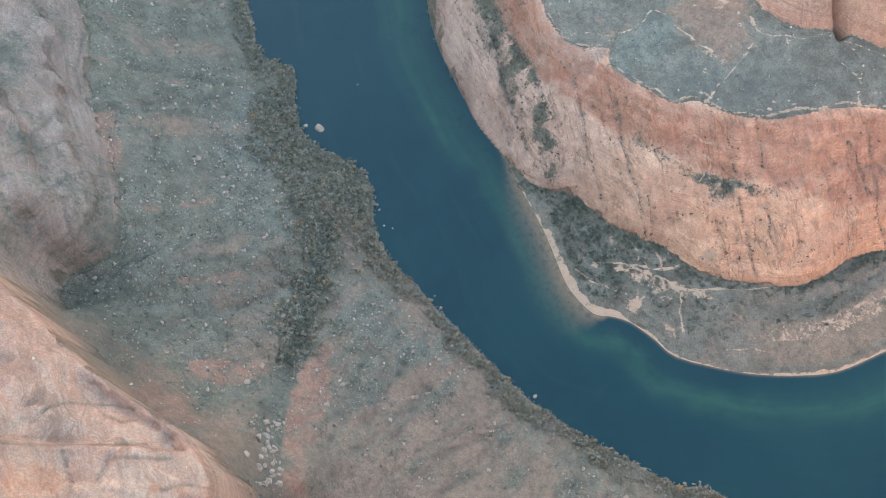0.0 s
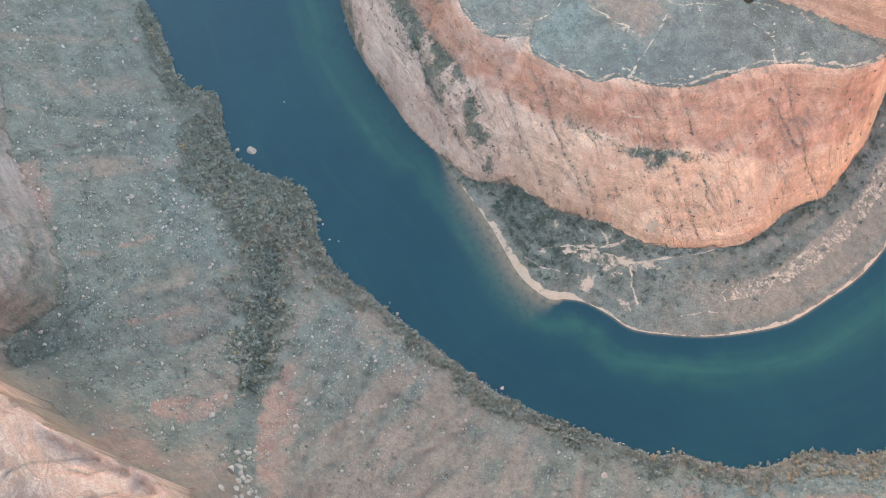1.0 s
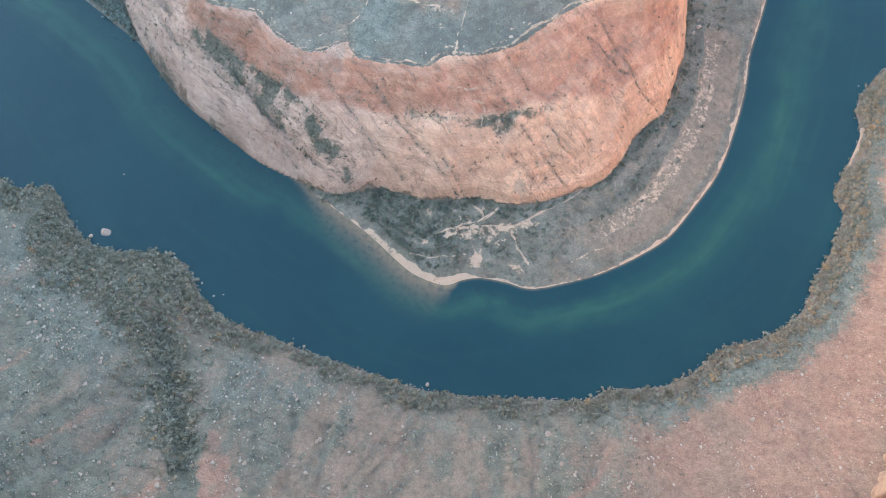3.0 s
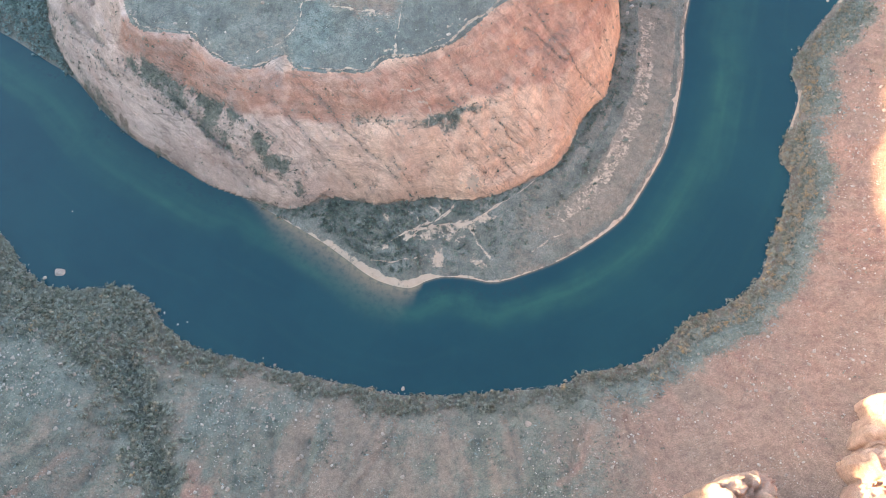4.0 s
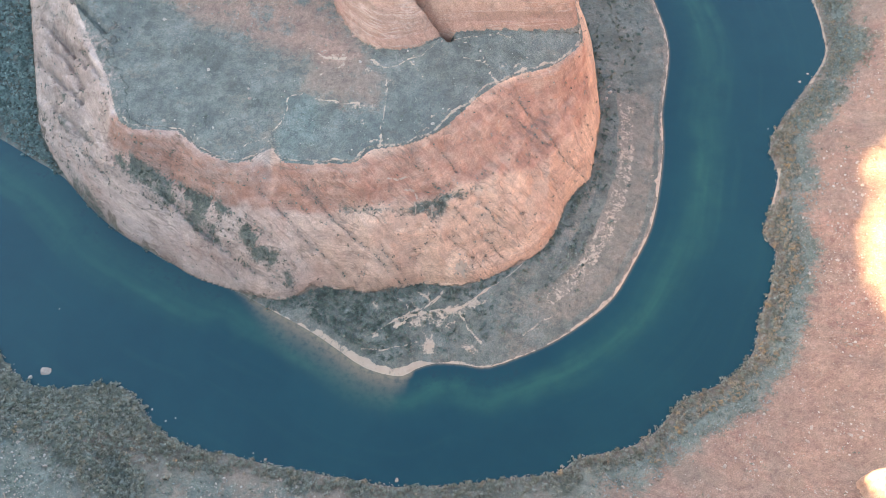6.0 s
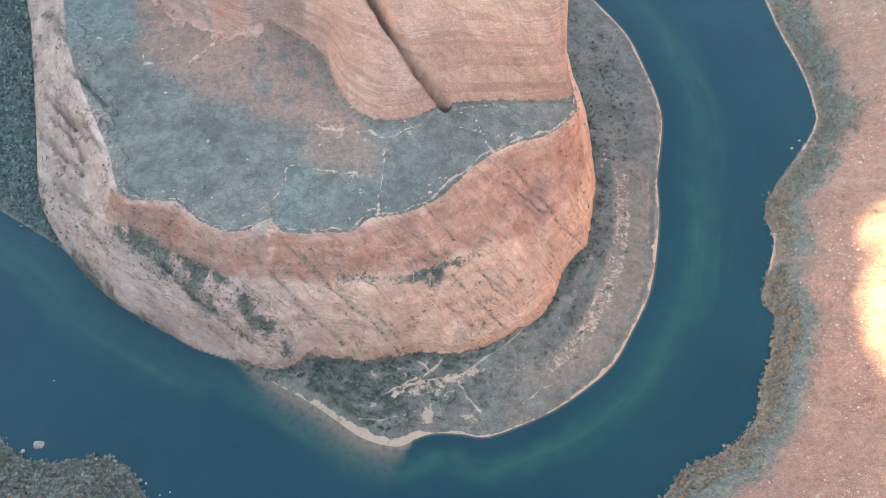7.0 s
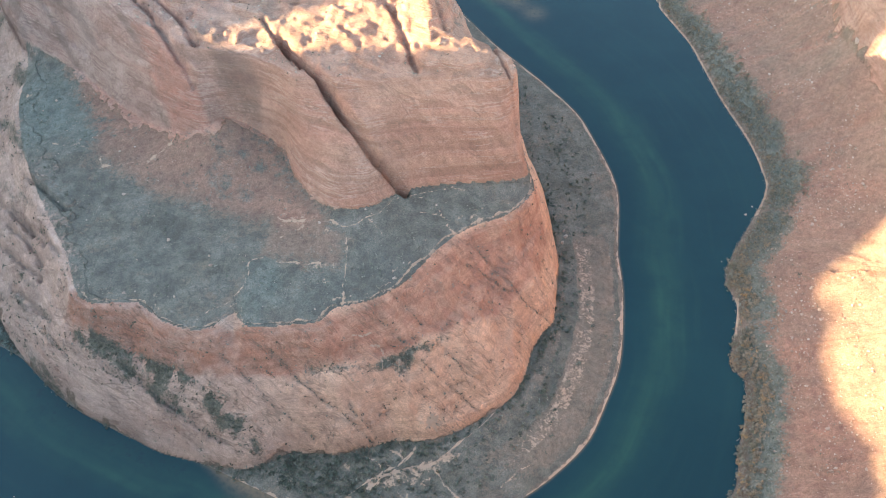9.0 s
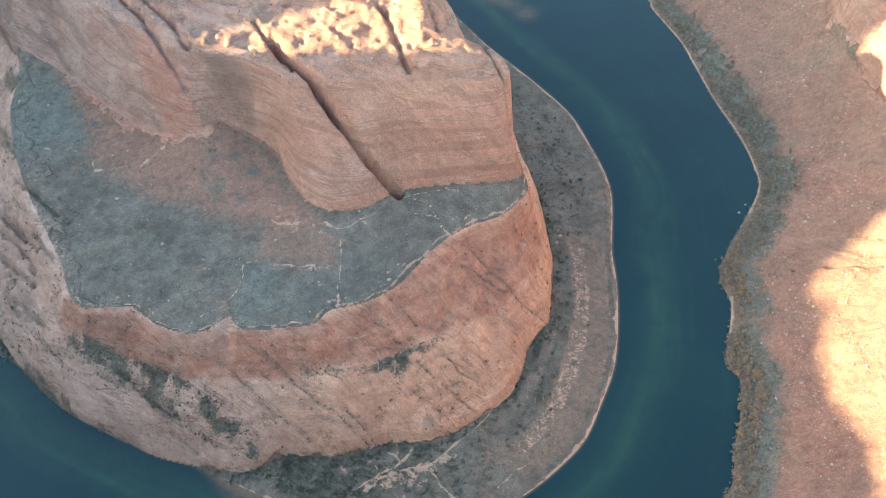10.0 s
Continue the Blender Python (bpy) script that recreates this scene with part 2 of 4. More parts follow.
SHORE_IN = [(-1500, 1560), (-1020, 950), (-720, 620), (-540, 482), (-447, 436), (-408, 416), (-382, 403), (-346, 372),
            (-313, 349), (-273, 330), (-234, 312), (-204, 305), (-180, 294), (-155, 283), (-129, 271), (-105, 257), (-83, 245),
            (-56, 241), (-45, 248), (-29, 255), (-5, 256), (13, 255), (39, 267), (65, 282), (90, 302), (114, 327), (131, 360),
            (147, 397), (156, 442), (161, 490), (161, 526), (166, 564), (170, 602), (167, 634), (154, 682), (139, 726),
            (110, 771), (80, 811), (50, 850), (-10, 940), (-120, 1080), (-330, 1270), (-750, 1700)]
BUTTE_FOOT = [(-1100, 1400), (-760, 1080), (-575, 830), (-536, 741), (-506, 677), (-472, 594), (-440, 510), (-423, 463), (-405, 433),
              (-377, 401), (-342, 371), (-309, 348), (-269, 328), (-231, 310), (-202, 304), (-176, 299), (-156, 299),
              (-143, 305), (-130, 312), (-112, 311), (-91, 309), (-72, 313), (-45, 322), (-17, 322),
              (12, 334), (40, 352), (57, 369), (65, 388), (71, 408), (82, 428), (92, 440), (97, 471), (101, 504), (99, 540),
              (94, 584), (80, 622), (60, 660), (10, 750), (-90, 865), (-260, 1010), (-560, 1300)]
BENCH_EDGE = [(-1000, 1380), (-660, 1040), (-478, 790), (-430, 690), (-418, 625), (-384, 545), (-335, 466), (-318, 440), (-297, 400),
              (-276, 393), (-249, 395), (-226, 377), (-197, 368), (-181, 375), (-171, 386), (-158, 372), (-127, 374),
              (-101, 378), (-94, 390), (-68, 397), (-42, 413), (-25, 434), (-4, 460), (19, 477), (48, 490), (70, 514),
              (72, 530), (66, 560), (62, 590), (48, 622), (28, 660), (-8, 735), (-108, 850), (-280, 995), (-580, 1290)]
UPPER_FOOT = [(-900, 1360), (-600, 960), (-459, 738), (-424, 703), (-369, 664), (-313, 613), (-272, 581), (-237, 564), (-216, 560),
              (-203, 571), (-174, 564), (-149, 551), (-139, 525), (-120, 499), (-98, 484), (-70, 487), (-43, 504), (-20, 511),
              (20, 515), (62, 521), (66, 534), (61, 562), (57, 588), (43, 618), (23, 657), (-13, 732), (-113, 847), (-285, 990), (-590, 1280)]
UPPER_LIP = [(-800, 1340), (-520, 950), (-400, 752), (-355, 705), (-295, 645), (-245, 608), (-207, 592), (-176, 588), (-150, 573),
             (-128, 556), (-107, 560), (-69, 556), (-32, 560), (19, 558), (50, 562), (52, 576), (40, 596), (15, 613),
             (6, 646), (-28, 725), (-125, 838), (-295, 980), (-600, 1270)]
WALL_FOOT = [(-1900, 1450), (-1250, 820), (-850, 340), (-640, 185), (-519, 142), (-450, 94), (-369, 54), (-338, 20), (-346, -9), (-330, -28),
             (-250, -32), (-187, -30.5), (-157, -23.5), (-137, -24.5), (-116, -31), (-92, -66), (-45, -40), (0, -12), (50, 16), (104, 52),
             (140, 58), (182, 66), (230, 84), (268, 108), (300, 140), (335, 178), (370, 230), (420, 330), (455, 480),
             (445, 620), (418, 760), (430, 850), (470, 1000), (380, 1200), (100, 1480), (-400, 2000)]
WALL_RIM = [(-1900, 1300), (-1250, 640), (-900, 160), (-720, -20), (-580, -60), (-480, -80), (-420, -60), (-330, -45), (-276, -35), (-232, -33), (-187, -32),
            (-157, -25), (-137, -26), (-118, -33), (-96, -80), (-45, -58), (5, -26), (60, 4), (110, 30),
            (140, 34), (185, 40), (240, 56), (282, 80), (322, 112), (360, 145), (415, 205), (490, 320), (530, 480),
            (525, 620), (510, 760), (530, 860), (570, 1010), (480, 1240), (180, 1550), (-300, 2080)]


def smooth(points, step=11.0):
    """A rounded line through the points, in short even steps."""
    p = np.array([points[0], *points, points[-1]], float)
    out = []
    for a, b, c, d in zip(p, p[1:], p[2:], p[3:]):
        n = max(2, min(60, int(np.hypot(*(c - b)) / step)))
        t = np.linspace(0, 1, n, endpoint=False)[:, None]
        out.append(0.5 * (2 * b + (c - a) * t + (2 * a - 5 * b + 4 * c - d) * t ** 2 + (3 * b - a - 3 * c + d) * t ** 3))
    return np.vstack(out + [p[-1:]])


def away(x, y, line, closed=False):
    """Distance of the points from the line."""
    line = np.vstack([line, line[:1]]) if closed else line
    best = np.full(x.shape, 1e18)
    for (ax, ay), (bx, by) in zip(line, line[1:]):
        dx, dy = bx - ax, by - ay
        t = np.clip(((x - ax) * dx + (y - ay) * dy) / (dx * dx + dy * dy + 1e-9), 0, 1)
        np.minimum(best, (x - ax - t * dx) ** 2 + (y - ay - t * dy) ** 2, out=best)
    return np.sqrt(best)


def along(x, y, line):
    """How far along the line its point nearest to each place lies."""
    best, far, where = np.full(x.shape, 1e18), 0.0, np.zeros(x.shape)
    for (ax, ay), (bx, by) in zip(line, line[1:]):
        dx, dy = bx - ax, by - ay
        n = math.hypot(dx, dy)
        t = np.clip(((x - ax) * dx + (y - ay) * dy) / (n * n + 1e-9), 0, 1)
        d = (x - ax - t * dx) ** 2 + (y - ay - t * dy) ** 2
        where = np.where(d < best, far + t * n, where)
        best, far = np.minimum(best, d), far + n
    return where


def inside(x, y, ring):
    hit = np.zeros(x.shape, bool)
    for (ax, ay), (bx, by) in zip(ring, np.roll(ring, -1, 0)):
        if ay != by:
            hit ^= ((ay > y) != (by > y)) & (x < (bx - ax) * (y - ay) / (by - ay) + ax)
    return hit


def rough(x, y, size, octaves=4, gain=0.5, salt=0):
    """Smooth value noise from -1 to 1 with features of that size in metres."""
    out, amp, total = np.zeros(x.shape), 1.0, 0.0
    for k in range(octaves):
        u, v = x / size * 2 ** k + 17.3 * k + salt * 7.7, y / size * 2 ** k - 9.1 * k + salt * 3.3
        i, j = np.floor(u).astype(np.int64), np.floor(v).astype(np.int64)
        fu, fv = u - i, v - j
        fu, fv = fu * fu * (3 - 2 * fu), fv * fv * (3 - 2 * fv)

        def dice(a, b):
            h = (a * 374761393 + b * 668265263 + (k + salt * 13) * 974634777) & 0xFFFFFFFF
            h = ((h ^ (h >> 13)) * 1274126177) & 0xFFFFFFFF
            return ((h ^ (h >> 16)) & 0xFFFF) / 32767.5 - 1
        top = dice(i, j) * (1 - fu) + dice(i + 1, j) * fu
        low = dice(i, j + 1) * (1 - fu) + dice(i + 1, j + 1) * fu
        out += amp * (top * (1 - fv) + low * fv)
        total += amp
        amp *= gain
    return out / total


def ease(v, a, b):
    t = np.clip((v - a) / (b - a), 0, 1)
    return t * t * (3 - 2 * t)


CURVES = {"out": SHORE_OUT, "in": SHORE_IN, "foot": BUTTE_FOOT, "bench": BENCH_EDGE, "upper": UPPER_FOOT, "lip": UPPER_LIP,
          "wall": WALL_FOOT, "rim": WALL_RIM}
LINES = {name: smooth(points) for name, points in CURVES.items()}
FAR_RING = {name: np.vstack([line, [(3900, 5200), (5200, -5200), (-5200, -5200), (-5200, 2200)]]) if name in ("wall", "rim")
            else line for name, line in LINES.items()}

# joints in the slickrock, each a line: those of the lower face, of its weathered flank, and the clefts above the bench
FACE_JOINTS = [[(-180, 357), (-167, 351), (-153, 341), (-140, 332), (-125, 326), (-109, 317)], [(-144, 362), (-131, 356), (-120, 347), (-104, 337), (-88, 331), (-75, 323), (-62, 317)],
               [(-22, 367), (-10, 361), (4, 356), (16, 350), (23, 345)], [(1, 377), (13, 368), (27, 365)], [(19, 464), (32, 457), (49, 449), (62, 439), (79, 437), (90, 437)],
               [(-46, 406), (-35, 402), (-24, 395)], [(-57, 389), (-48, 383), (-36, 379)], [(-82, 336), (-75, 330), (-64, 323), (-57, 319)], [(12, 448), (24, 449), (37, 445), (50, 440)]]
FLANK_JOINTS = [[(-265, 364), (-233, 338), (-214, 329), (-192, 316)], [(-234, 340), (-205, 327), (-183, 312)], [(-282, 363), (-254, 349)], [(-346, 402), (-318, 378)]]
FIN_JOINTS = [[(-417, 522), (-374, 480), (-349, 448)], [(-436, 520), (-385, 470), (-351, 440)], [(-394, 455), (-355, 421), (-335, 406)], [(-359, 483), (-328, 446)],
              [(-431, 547), (-411, 528), (-369, 485)], [(-413, 535), (-345, 460)], [(-393, 545), (-334, 491)]]
CLEFTS = [([(-150, 606), (-137, 590), (-114, 564), (-88, 533), (-66, 516), (-41, 504)], 22, 3.4), ([(-319, 700), (-278, 652), (-249, 611), (-225, 580)], 9, 3.0),
          ([(-282, 675), (-245, 636), (-221, 600)], 8, 2.6), ([(-59, 637), (-43, 605), (-30, 567)], 7, 2.4), ([(26, 621), (45, 568), (55, 539)], 5, 1.5),
          ([(-401, 714), (-349, 660)], 7, 3.5), ([(-166, 625), (-138, 583), (-127, 568)], 6, 2.2), ([(-24, 642), (-7, 606)], 5, 2.0)]
JOINTS = [(line, 1.7, 0.9) for line in FACE_JOINTS] + [(line, 3.2, 1.5) for line in FLANK_JOINTS] + [(line, 5.5, 2.2) for line in FIN_JOINTS] + CLEFTS
# cracks across the near promontory and the domes below the wall
CRACKS = [[(-196, -65), (-198, -58), (-195, -49), (-185, -38), (-174, -32)], [(-193, -78), (-180, -65), (-164, -49), (-154, -39)], [(-153, -62), (-159, -50)],
          [(-156, -52), (-140, -36)], [(-182, -43), (-173, -40), (-170, -35)], [(-131, -47), (-126, -39), (-119, -34)], [(-176, -65), (-156, -72)],
          [(-397, 12), (-402, 34), (-409, 62)], [(-371, 17), (-379, 38), (-382, 55)], [(-364, 35), (-369, 56)], [(-367, 17), (-365, 24), (-347, 9)], [(-349, 23), (-340, 20)],
          [(-432, 67), (-420, 47), (-409, 31)], [(-502, 131), (-473, 102), (-446, 85)]]
JOINTS += [(line, 1.0, 0.7) for line in CRACKS]
RAVINES = [([(-262, 150), (-247, 126), (-217, 85), (-197, 50), (-175, 21), (-152, -3), (-121, -24)], 7, 9),
           ([(-178, 142), (-161, 96)], 1.6, 4), ([(-45, 146), (-47, 101), (-50, 40)], 2.2, 4), ([(94, 152), (80, 102), (66, 50)], 2.6, 4),
           ([(120, 165), (126, 122)], 1.6, 3), ([(15, 152), (13, 114), (8, 40)], 1.8, 4), ([(-108, 135), (-112, 93), (-112, 30)], 1.8, 4)]
RAVINES += [([(49, 155), (45, 103), (40, 40)], 1.5, 3), ([(-433, 170), (-400, 150), (-350, 135)], 2.5, 6), ([(-300, 90), (-260, 60), (-230, 10)], 2.0, 6),
           ([(270, 300), (330, 268), (390, 240)], 2.5, 6), ([(290, 500), (340, 488), (420, 470)], 2.0, 5), ([(330, 690), (390, 668), (440, 640)], 2.5, 6)]
# shallow runnels down the outer slope
RUNNELS = [[(-157, 120), (-158, 85), (-137, 48), (-124, 11)], [(-67, 83), (-73, 48)], [(-58, 139), (-72, 101), (-84, 66)], [(-41, 90), (-53, 55)], [(-50, 121), (-60, 96), (-74, 71)],
           [(-174, 145), (-166, 108), (-154, 75), (-143, 43)], [(119, 153), (124, 127), (135, 115)], [(-14, 150), (-6, 114)], [(73, 142), (72, 106)]]
FOLDS = [[(-433, 121), (-421, 152), (-407, 191)], [(-234, -38), (-276, -18), (-272, 24), (-257, 55), (-249, 81)], [(-309, 45), (-290, 77), (-284, 97)], [(-111, 105), (-103, 59)], [(37, 133), (44, 95)],
         [(-137, 107), (-123, 53)], [(11, 136), (22, 89)], [(-467, 138), (-444, 171), (-419, 190)]]
RAVINES += [(line, 1.3, 2.6) for line in RUNNELS] + [(line, 2.0, 3.5) for line in FOLDS]
# pale trails and bare marks: on the flat, on the lower face, and on the bench
FLAT_TRAILS = [[(-69, 307), (-58, 304), (-53, 297), (-57, 287), (-65, 282)], [(-53, 297), (-35, 305), (-27, 313)], [(-78, 276), (-62, 290), (-35, 298), (-12, 303), (5, 317), (19, 330), (31, 344), (40, 352)],
               [(-12, 299), (-7, 289), (0, 280), (7, 276)], [(-43, 280), (-33, 269)], [(-44, 297), (-38, 306), (-48, 314)], [(-38, 306), (-30, 310), (-27, 315)],
               [(40, 284), (51, 294), (63, 302)], [(-90, 259), (-67, 262), (-45, 271)]]
FACE_TRAILS = [[(-56, 367), (-54, 358)], [(-52, 367), (-46, 364), (-43, 358)], [(-41, 369), (-40, 361)], [(-65, 373), (-57, 375), (-53, 368)], [(-46, 321), (-38, 307)],
               [(-32, 323), (-36, 314), (-40, 304)], [(-48, 314), (-34, 317)], [(-20, 327), (-9, 337)], [(-18, 334), (-11, 328)], [(-14, 337), (-16, 330)], [(-25, 330), (-9, 332)],
               [(37, 493), (50, 482)], [(7, 442), (9, 433)], [(-78, 376), (-61, 381)]]
BENCH_TRAILS = [[(-43, 505), (-21, 499), (-6, 481), (6, 459)], [(-101, 473), (-83, 468), (-63, 478), (-43, 502), (12, 509)], [(-90, 460), (-85, 424), (-85, 402), (-86, 389)],
                [(-192, 383), (-173, 398), (-165, 415), (-163, 432), (-153, 439)], [(-67, 472), (-59, 461)], [(-25, 483), (-1, 480)], [(-160, 483), (-139, 473), (-122, 475)],
                [(-142, 433), (-124, 431), (-105, 429)]]
SAND = [(-81, 298, 5), (0, 269, 9), (-33, 263, 7), (-86, 268, 6), (-31, 270, 5), (-52, 300, 4), (-40, 314, 6), (-15, 332, 6), (-98, 262, 5)]
SAND_STRIP = [(-65, 286), (-46, 294), (-26, 300), (-8, 307), (6, 319), (8, 312), (-11, 295), (-20, 284), (-34, 287), (-52, 279)]

# bare sandbars under the right bank
SANDBARS = [[(265, 471), (262, 454), (255, 432)], [(251, 388), (247, 358), (239, 333)], [(317, 606), (307, 579)]]
# skyline of an added, unseen ridge blocking the low sun: place along it, height
SHADE_SKYLINE = ((0, 30, 48, 60, 74, 84, 108, 130, 223, 237, 254, 271, 297, 350, 364, 383, 401, 426, 430, 440, 449, 468, 480, 520, 560, 570, 582, 596, 604, 612, 634, 646, 656, 700),
           (560, 555, 500, 424, 424, 476, 476, 440, 427, 427, 430, 422, 417, 419, 426, 429, 424, 426, 435, 441, 452, 460, 505, 545, 548, 535, 508, 488, 470, 453, 452, 475, 560, 640))


def axis(low, high, step, far):
    """Even steps between low and high, and growing ones out to far."""
    n, out, s, v = int((high - low) / step) + 1, [], step, 0.0
    while v < far:
        s *= 1.14
        v += s
        out.append(v)
    return np.array([low - o for o in out[::-1]] + [low + step * i for i in range(n)] + [low + step * (n - 1) + o for o in out])


class Land:
    """Signed distances (positive inside) from the plan curves, and heights, over a grid."""

    def __init__(self, x, y):
        self.x, self.y = x, y
        self.shape = x.shape
        self.s = {}
        for name, line in LINES.items():
            d = away(x, y, line)
            if name == "out":
                self.s["along"] = along(x, y, line)
            if name == "in":
                self.s["along_in"] = along(x, y, line)
            self.s[name] = np.where(inside(x, y, FAR_RING[name] if name in ("wall", "rim") else line), d, -d)


def ledges(z, step, shift, weight, riser=0.55):
    """Heights with flat treads and steep risers, as bedded stone weathers."""
    q = (z + shift) / step
    f = np.floor(q)
    return z + weight * ((f + ease(q - f, riser, 1.0)) * step - shift - z)


def heights(x, y, s):
    """Heights, and the zone of each point, from the signed distances."""
    warp = rough(x, y, 60, 3, salt=1)
    fine = rough(x, y, 15, 3, salt=2)
    small = rough(x, y, 5, 1, salt=3)
    d_out, d_in, d_foot, d_bench, d_up, d_lip = (s[k] for k in ("out", "in", "foot", "bench", "upper", "lip"))
    d_wall, d_rim = s["wall"], s["rim"]

    def share(a, b):
        return np.clip(np.abs(a) / (np.abs(a) + np.abs(b) + 1e-6), 0, 1)
    # river bed
    bed = -np.minimum(6, 0.16 * np.minimum(np.abs(d_in), np.abs(d_out) * 2.0))
    # vegetated flat round the butte
    flat = 0.16 * np.clip(d_in, 0, 3) + 3.4 * ease(d_in, 0, 22) + 3.5 * ease(d_in, 25, 70) + 0.8 * fine * ease(d_in, 2, 15)
    # lower slickrock face: ledges and rounded noses
    t = share(np.minimum(d_foot, d_in - 0.5), d_bench) + 0.035 * warp * ease(d_foot, 4, 30)
    face = np.interp(t, (0, 0.05, 0.12, 0.35, 0.58, 0.66, 0.72, 0.92, 1), (0, 0.10, 0.17, 0.40, 0.60, 0.635, 0.70, 0.935, 0.965))
    low = flat + (100 - flat) * face + (3.2 * fine + 5 * warp) * ease(t, 0, 0.15) * ease(1 - t, 0, 0.12) + 0.7 * small * ease(t, 0, .1)
    p, q = 0.87 * x - 0.49 * y, 0.49 * x + 0.87 * y
    lobe = np.abs(rough(p * 0.16, q, 12, 2, salt=17)) - 0.3
    low = low + 1.2 * rough(x, y, 7, 2, salt=19) * ease(t, 0, .05) * ease(1 - t, 0, .05)
    low = low + 3.4 * lobe * ease(t, 0.02, 0.12) * ease(1 - t, 0, 0.1)
    # bench
    tb = share(d_bench, d_up)
    fan = 24 * np.exp(-((x + 203) ** 2 + (y - 574) ** 2) / 46 ** 2)
    bench = 100 + fan - 3.5 * np.exp(-np.maximum(d_bench, 0) / 7) + 10 * tb ** 1.5 + (1.2 * fine + 0.3 * small) * ease(d_bench, 0, 9) + 2.0 * warp * ease(d_bench, 0, 30)
    # upper block
    tu = share(d_up, d_lip)
    up = 110 + fan * (1 - tu) + 80 * (0.5 * tu + 0.5 * np.sin(tu * math.pi / 2)) + (2.5 * fine + 4 * warp) * ease(tu, 0, .2) * ease(1 - tu, 0, .2) + .5 * small
    up = up + 4.0 * (np.abs(rough(p * 0.14, q, 17, 2, salt=18)) - 0.3) * ease(tu, 0.02, .2)
    # the last term adds a dome that blocks sun from the far right wall
    top = 190 + 18 * (1 - np.exp(-np.maximum(d_lip, 0) / 45)) + 5 * warp * ease(d_lip, 0, 30) + (4.2 * fine + 9 * (np.abs(rough(p * 0.22, q, 20, 3, salt=26)) - 0.3)) * ease(d_lip, 0, 12) + (0.7 + 0.5 * ease(d_lip, 0, 10)) * small + 1.1 * rough(x, y, 11, 2, salt=36) * ease(d_lip, 2, 10) + 26 * np.exp(-((x + 20) ** 2 + (y - 634) ** 2) / 25 ** 2)
    # outer land: bank, rubble slope, cliff, plateau
    d = np.abs(d_out)
    ts = share(d_out, d_wall)
    spur = rough(x * 1.0, y * 1.0, 75, 2, salt=5)
    slope = 0.16 * np.minimum(d, 4) + 1.0 * ease(d, 0, 6) + 2.5 * ease(d, 4, 22) + 74 * (0.55 * ts + 0.45 * ts ** 2) * ease(d, 0, 40)
    run = np.abs(rough(s["along"] / 1.0, d * 0.12, 26, 3, salt=11))
    rill = np.abs(rough(s["along"], d * 0.10, 10, 2, salt=12))
    slope = slope + (4.0 * (run - 0.3) + 1.5 * (rill - 0.3)) * ease(d, 25, 70)
    slope = slope + (4.5 * spur + 2.2 * warp) * ease(d, 18, 60) + 0.5 * fine * ease(d, 1, 9) + 0.35 * small * ease(d, 8, 20)
    # debris heaped against the promontory
    heap = np.exp(np.minimum(d_wall, 0) / 22) * ease(-x, 95, 125) * ease(x, -330, -290) * (d_wall > -90)
    slope = slope + 72 * heap * ease(d, 60, 110) * (1 + 0.2 * fine)
    base = 78 + 72 * ease(-x, 95, 125) * ease(x, -330, -290)
    tw = share(d_wall, d_rim)
    calm = 1 - 0.6 * ease(-x, 300, 340)
    wall = base + (235 - base) * (0.72 * tw ** 0.7 + 0.28 * np.round(tw * 5 + 0.4 * fine) / 5) + (5 * fine + 6 * warp + calm * (30 * (np.abs(rough(x, y, 62, 1, salt=14)) - 0.28) + 11 * (np.abs(rough(x, y, 24, 2, salt=15)) - 0.28))) * ease(tw, 0, .2) * ease(1 - tw, 0, .25)
    r = np.maximum(d_rim, 0)
    knob = 1 - np.abs(rough(x, y, 46, 3, salt=8))
    plain = 235 + 55 * (1 - np.exp(-r / 160)) + 16 * (knob - .5) * ease(r, 0, 25) + 3.5 * fine * ease(r, 0, 10) + small
    plain = plain + 0.3 * np.minimum(r, 90) * ease(-x, 60, 110) * ease(x, -420, -330)
    plain = plain - 7 * ease(y - (-75 + 0.86 * (x + 193)), -1.5, 1.5) * ease(-x, 100, 120) * ease(x, -215, -195) * ease(r, 0, 6)
    # higher tableland added out of view towards the morning sun to cast the shade
    down, over = -0.9903 * x - 0.1392 * y, 0.1392 * x - 0.9903 * y
    crest = np.interp(-over, SHADE_SKYLINE[0], SHADE_SKYLINE[1]) + 1.5 * rough(over, over * 0, 25, 2, salt=31)
    rise = ease(down, 900, 1080)
    plain = plain * (1 - rise) + rise * (crest + 0.268 * (np.clip(down, 1100, 1500) - 1100))
    z = np.where(d_out < 0, np.where(d_wall > 0, np.where(d_rim > 0, plain, wall), slope), bed)
    zone = np.where(d_out < 0, np.where(d_wall > 0, np.where(d_rim > 0, 9, 8), 7), 0)
    pen = (d_in > 0) & (d_out > -1e9)
    for mask, h, k in ((d_in > 0, flat, 1), (d_foot > 0, low, 2), (d_bench > 0, bench, 3), (d_up > 0, up, 4), (d_lip > 0, top, 5)):
        z, zone = np.where(mask & pen, h, z), np.where(mask & pen, k, zone)
    z = ledges(z, 7.0, 2.2 * fine, (zone == 2) * 0.06 + (zone == 4) * 0.16 + (zone == 5) * 0.45 + (zone == 8) * 0.5)
    z = ledges(z, 6.0, 3.0 * fine + 3 * warp, (zone == 9) * (0.5 - 0.28 * ease(x, -330, -290)), 0.84)
    near = (np.abs(x) < 640) & (y > -130) & (y < 980)
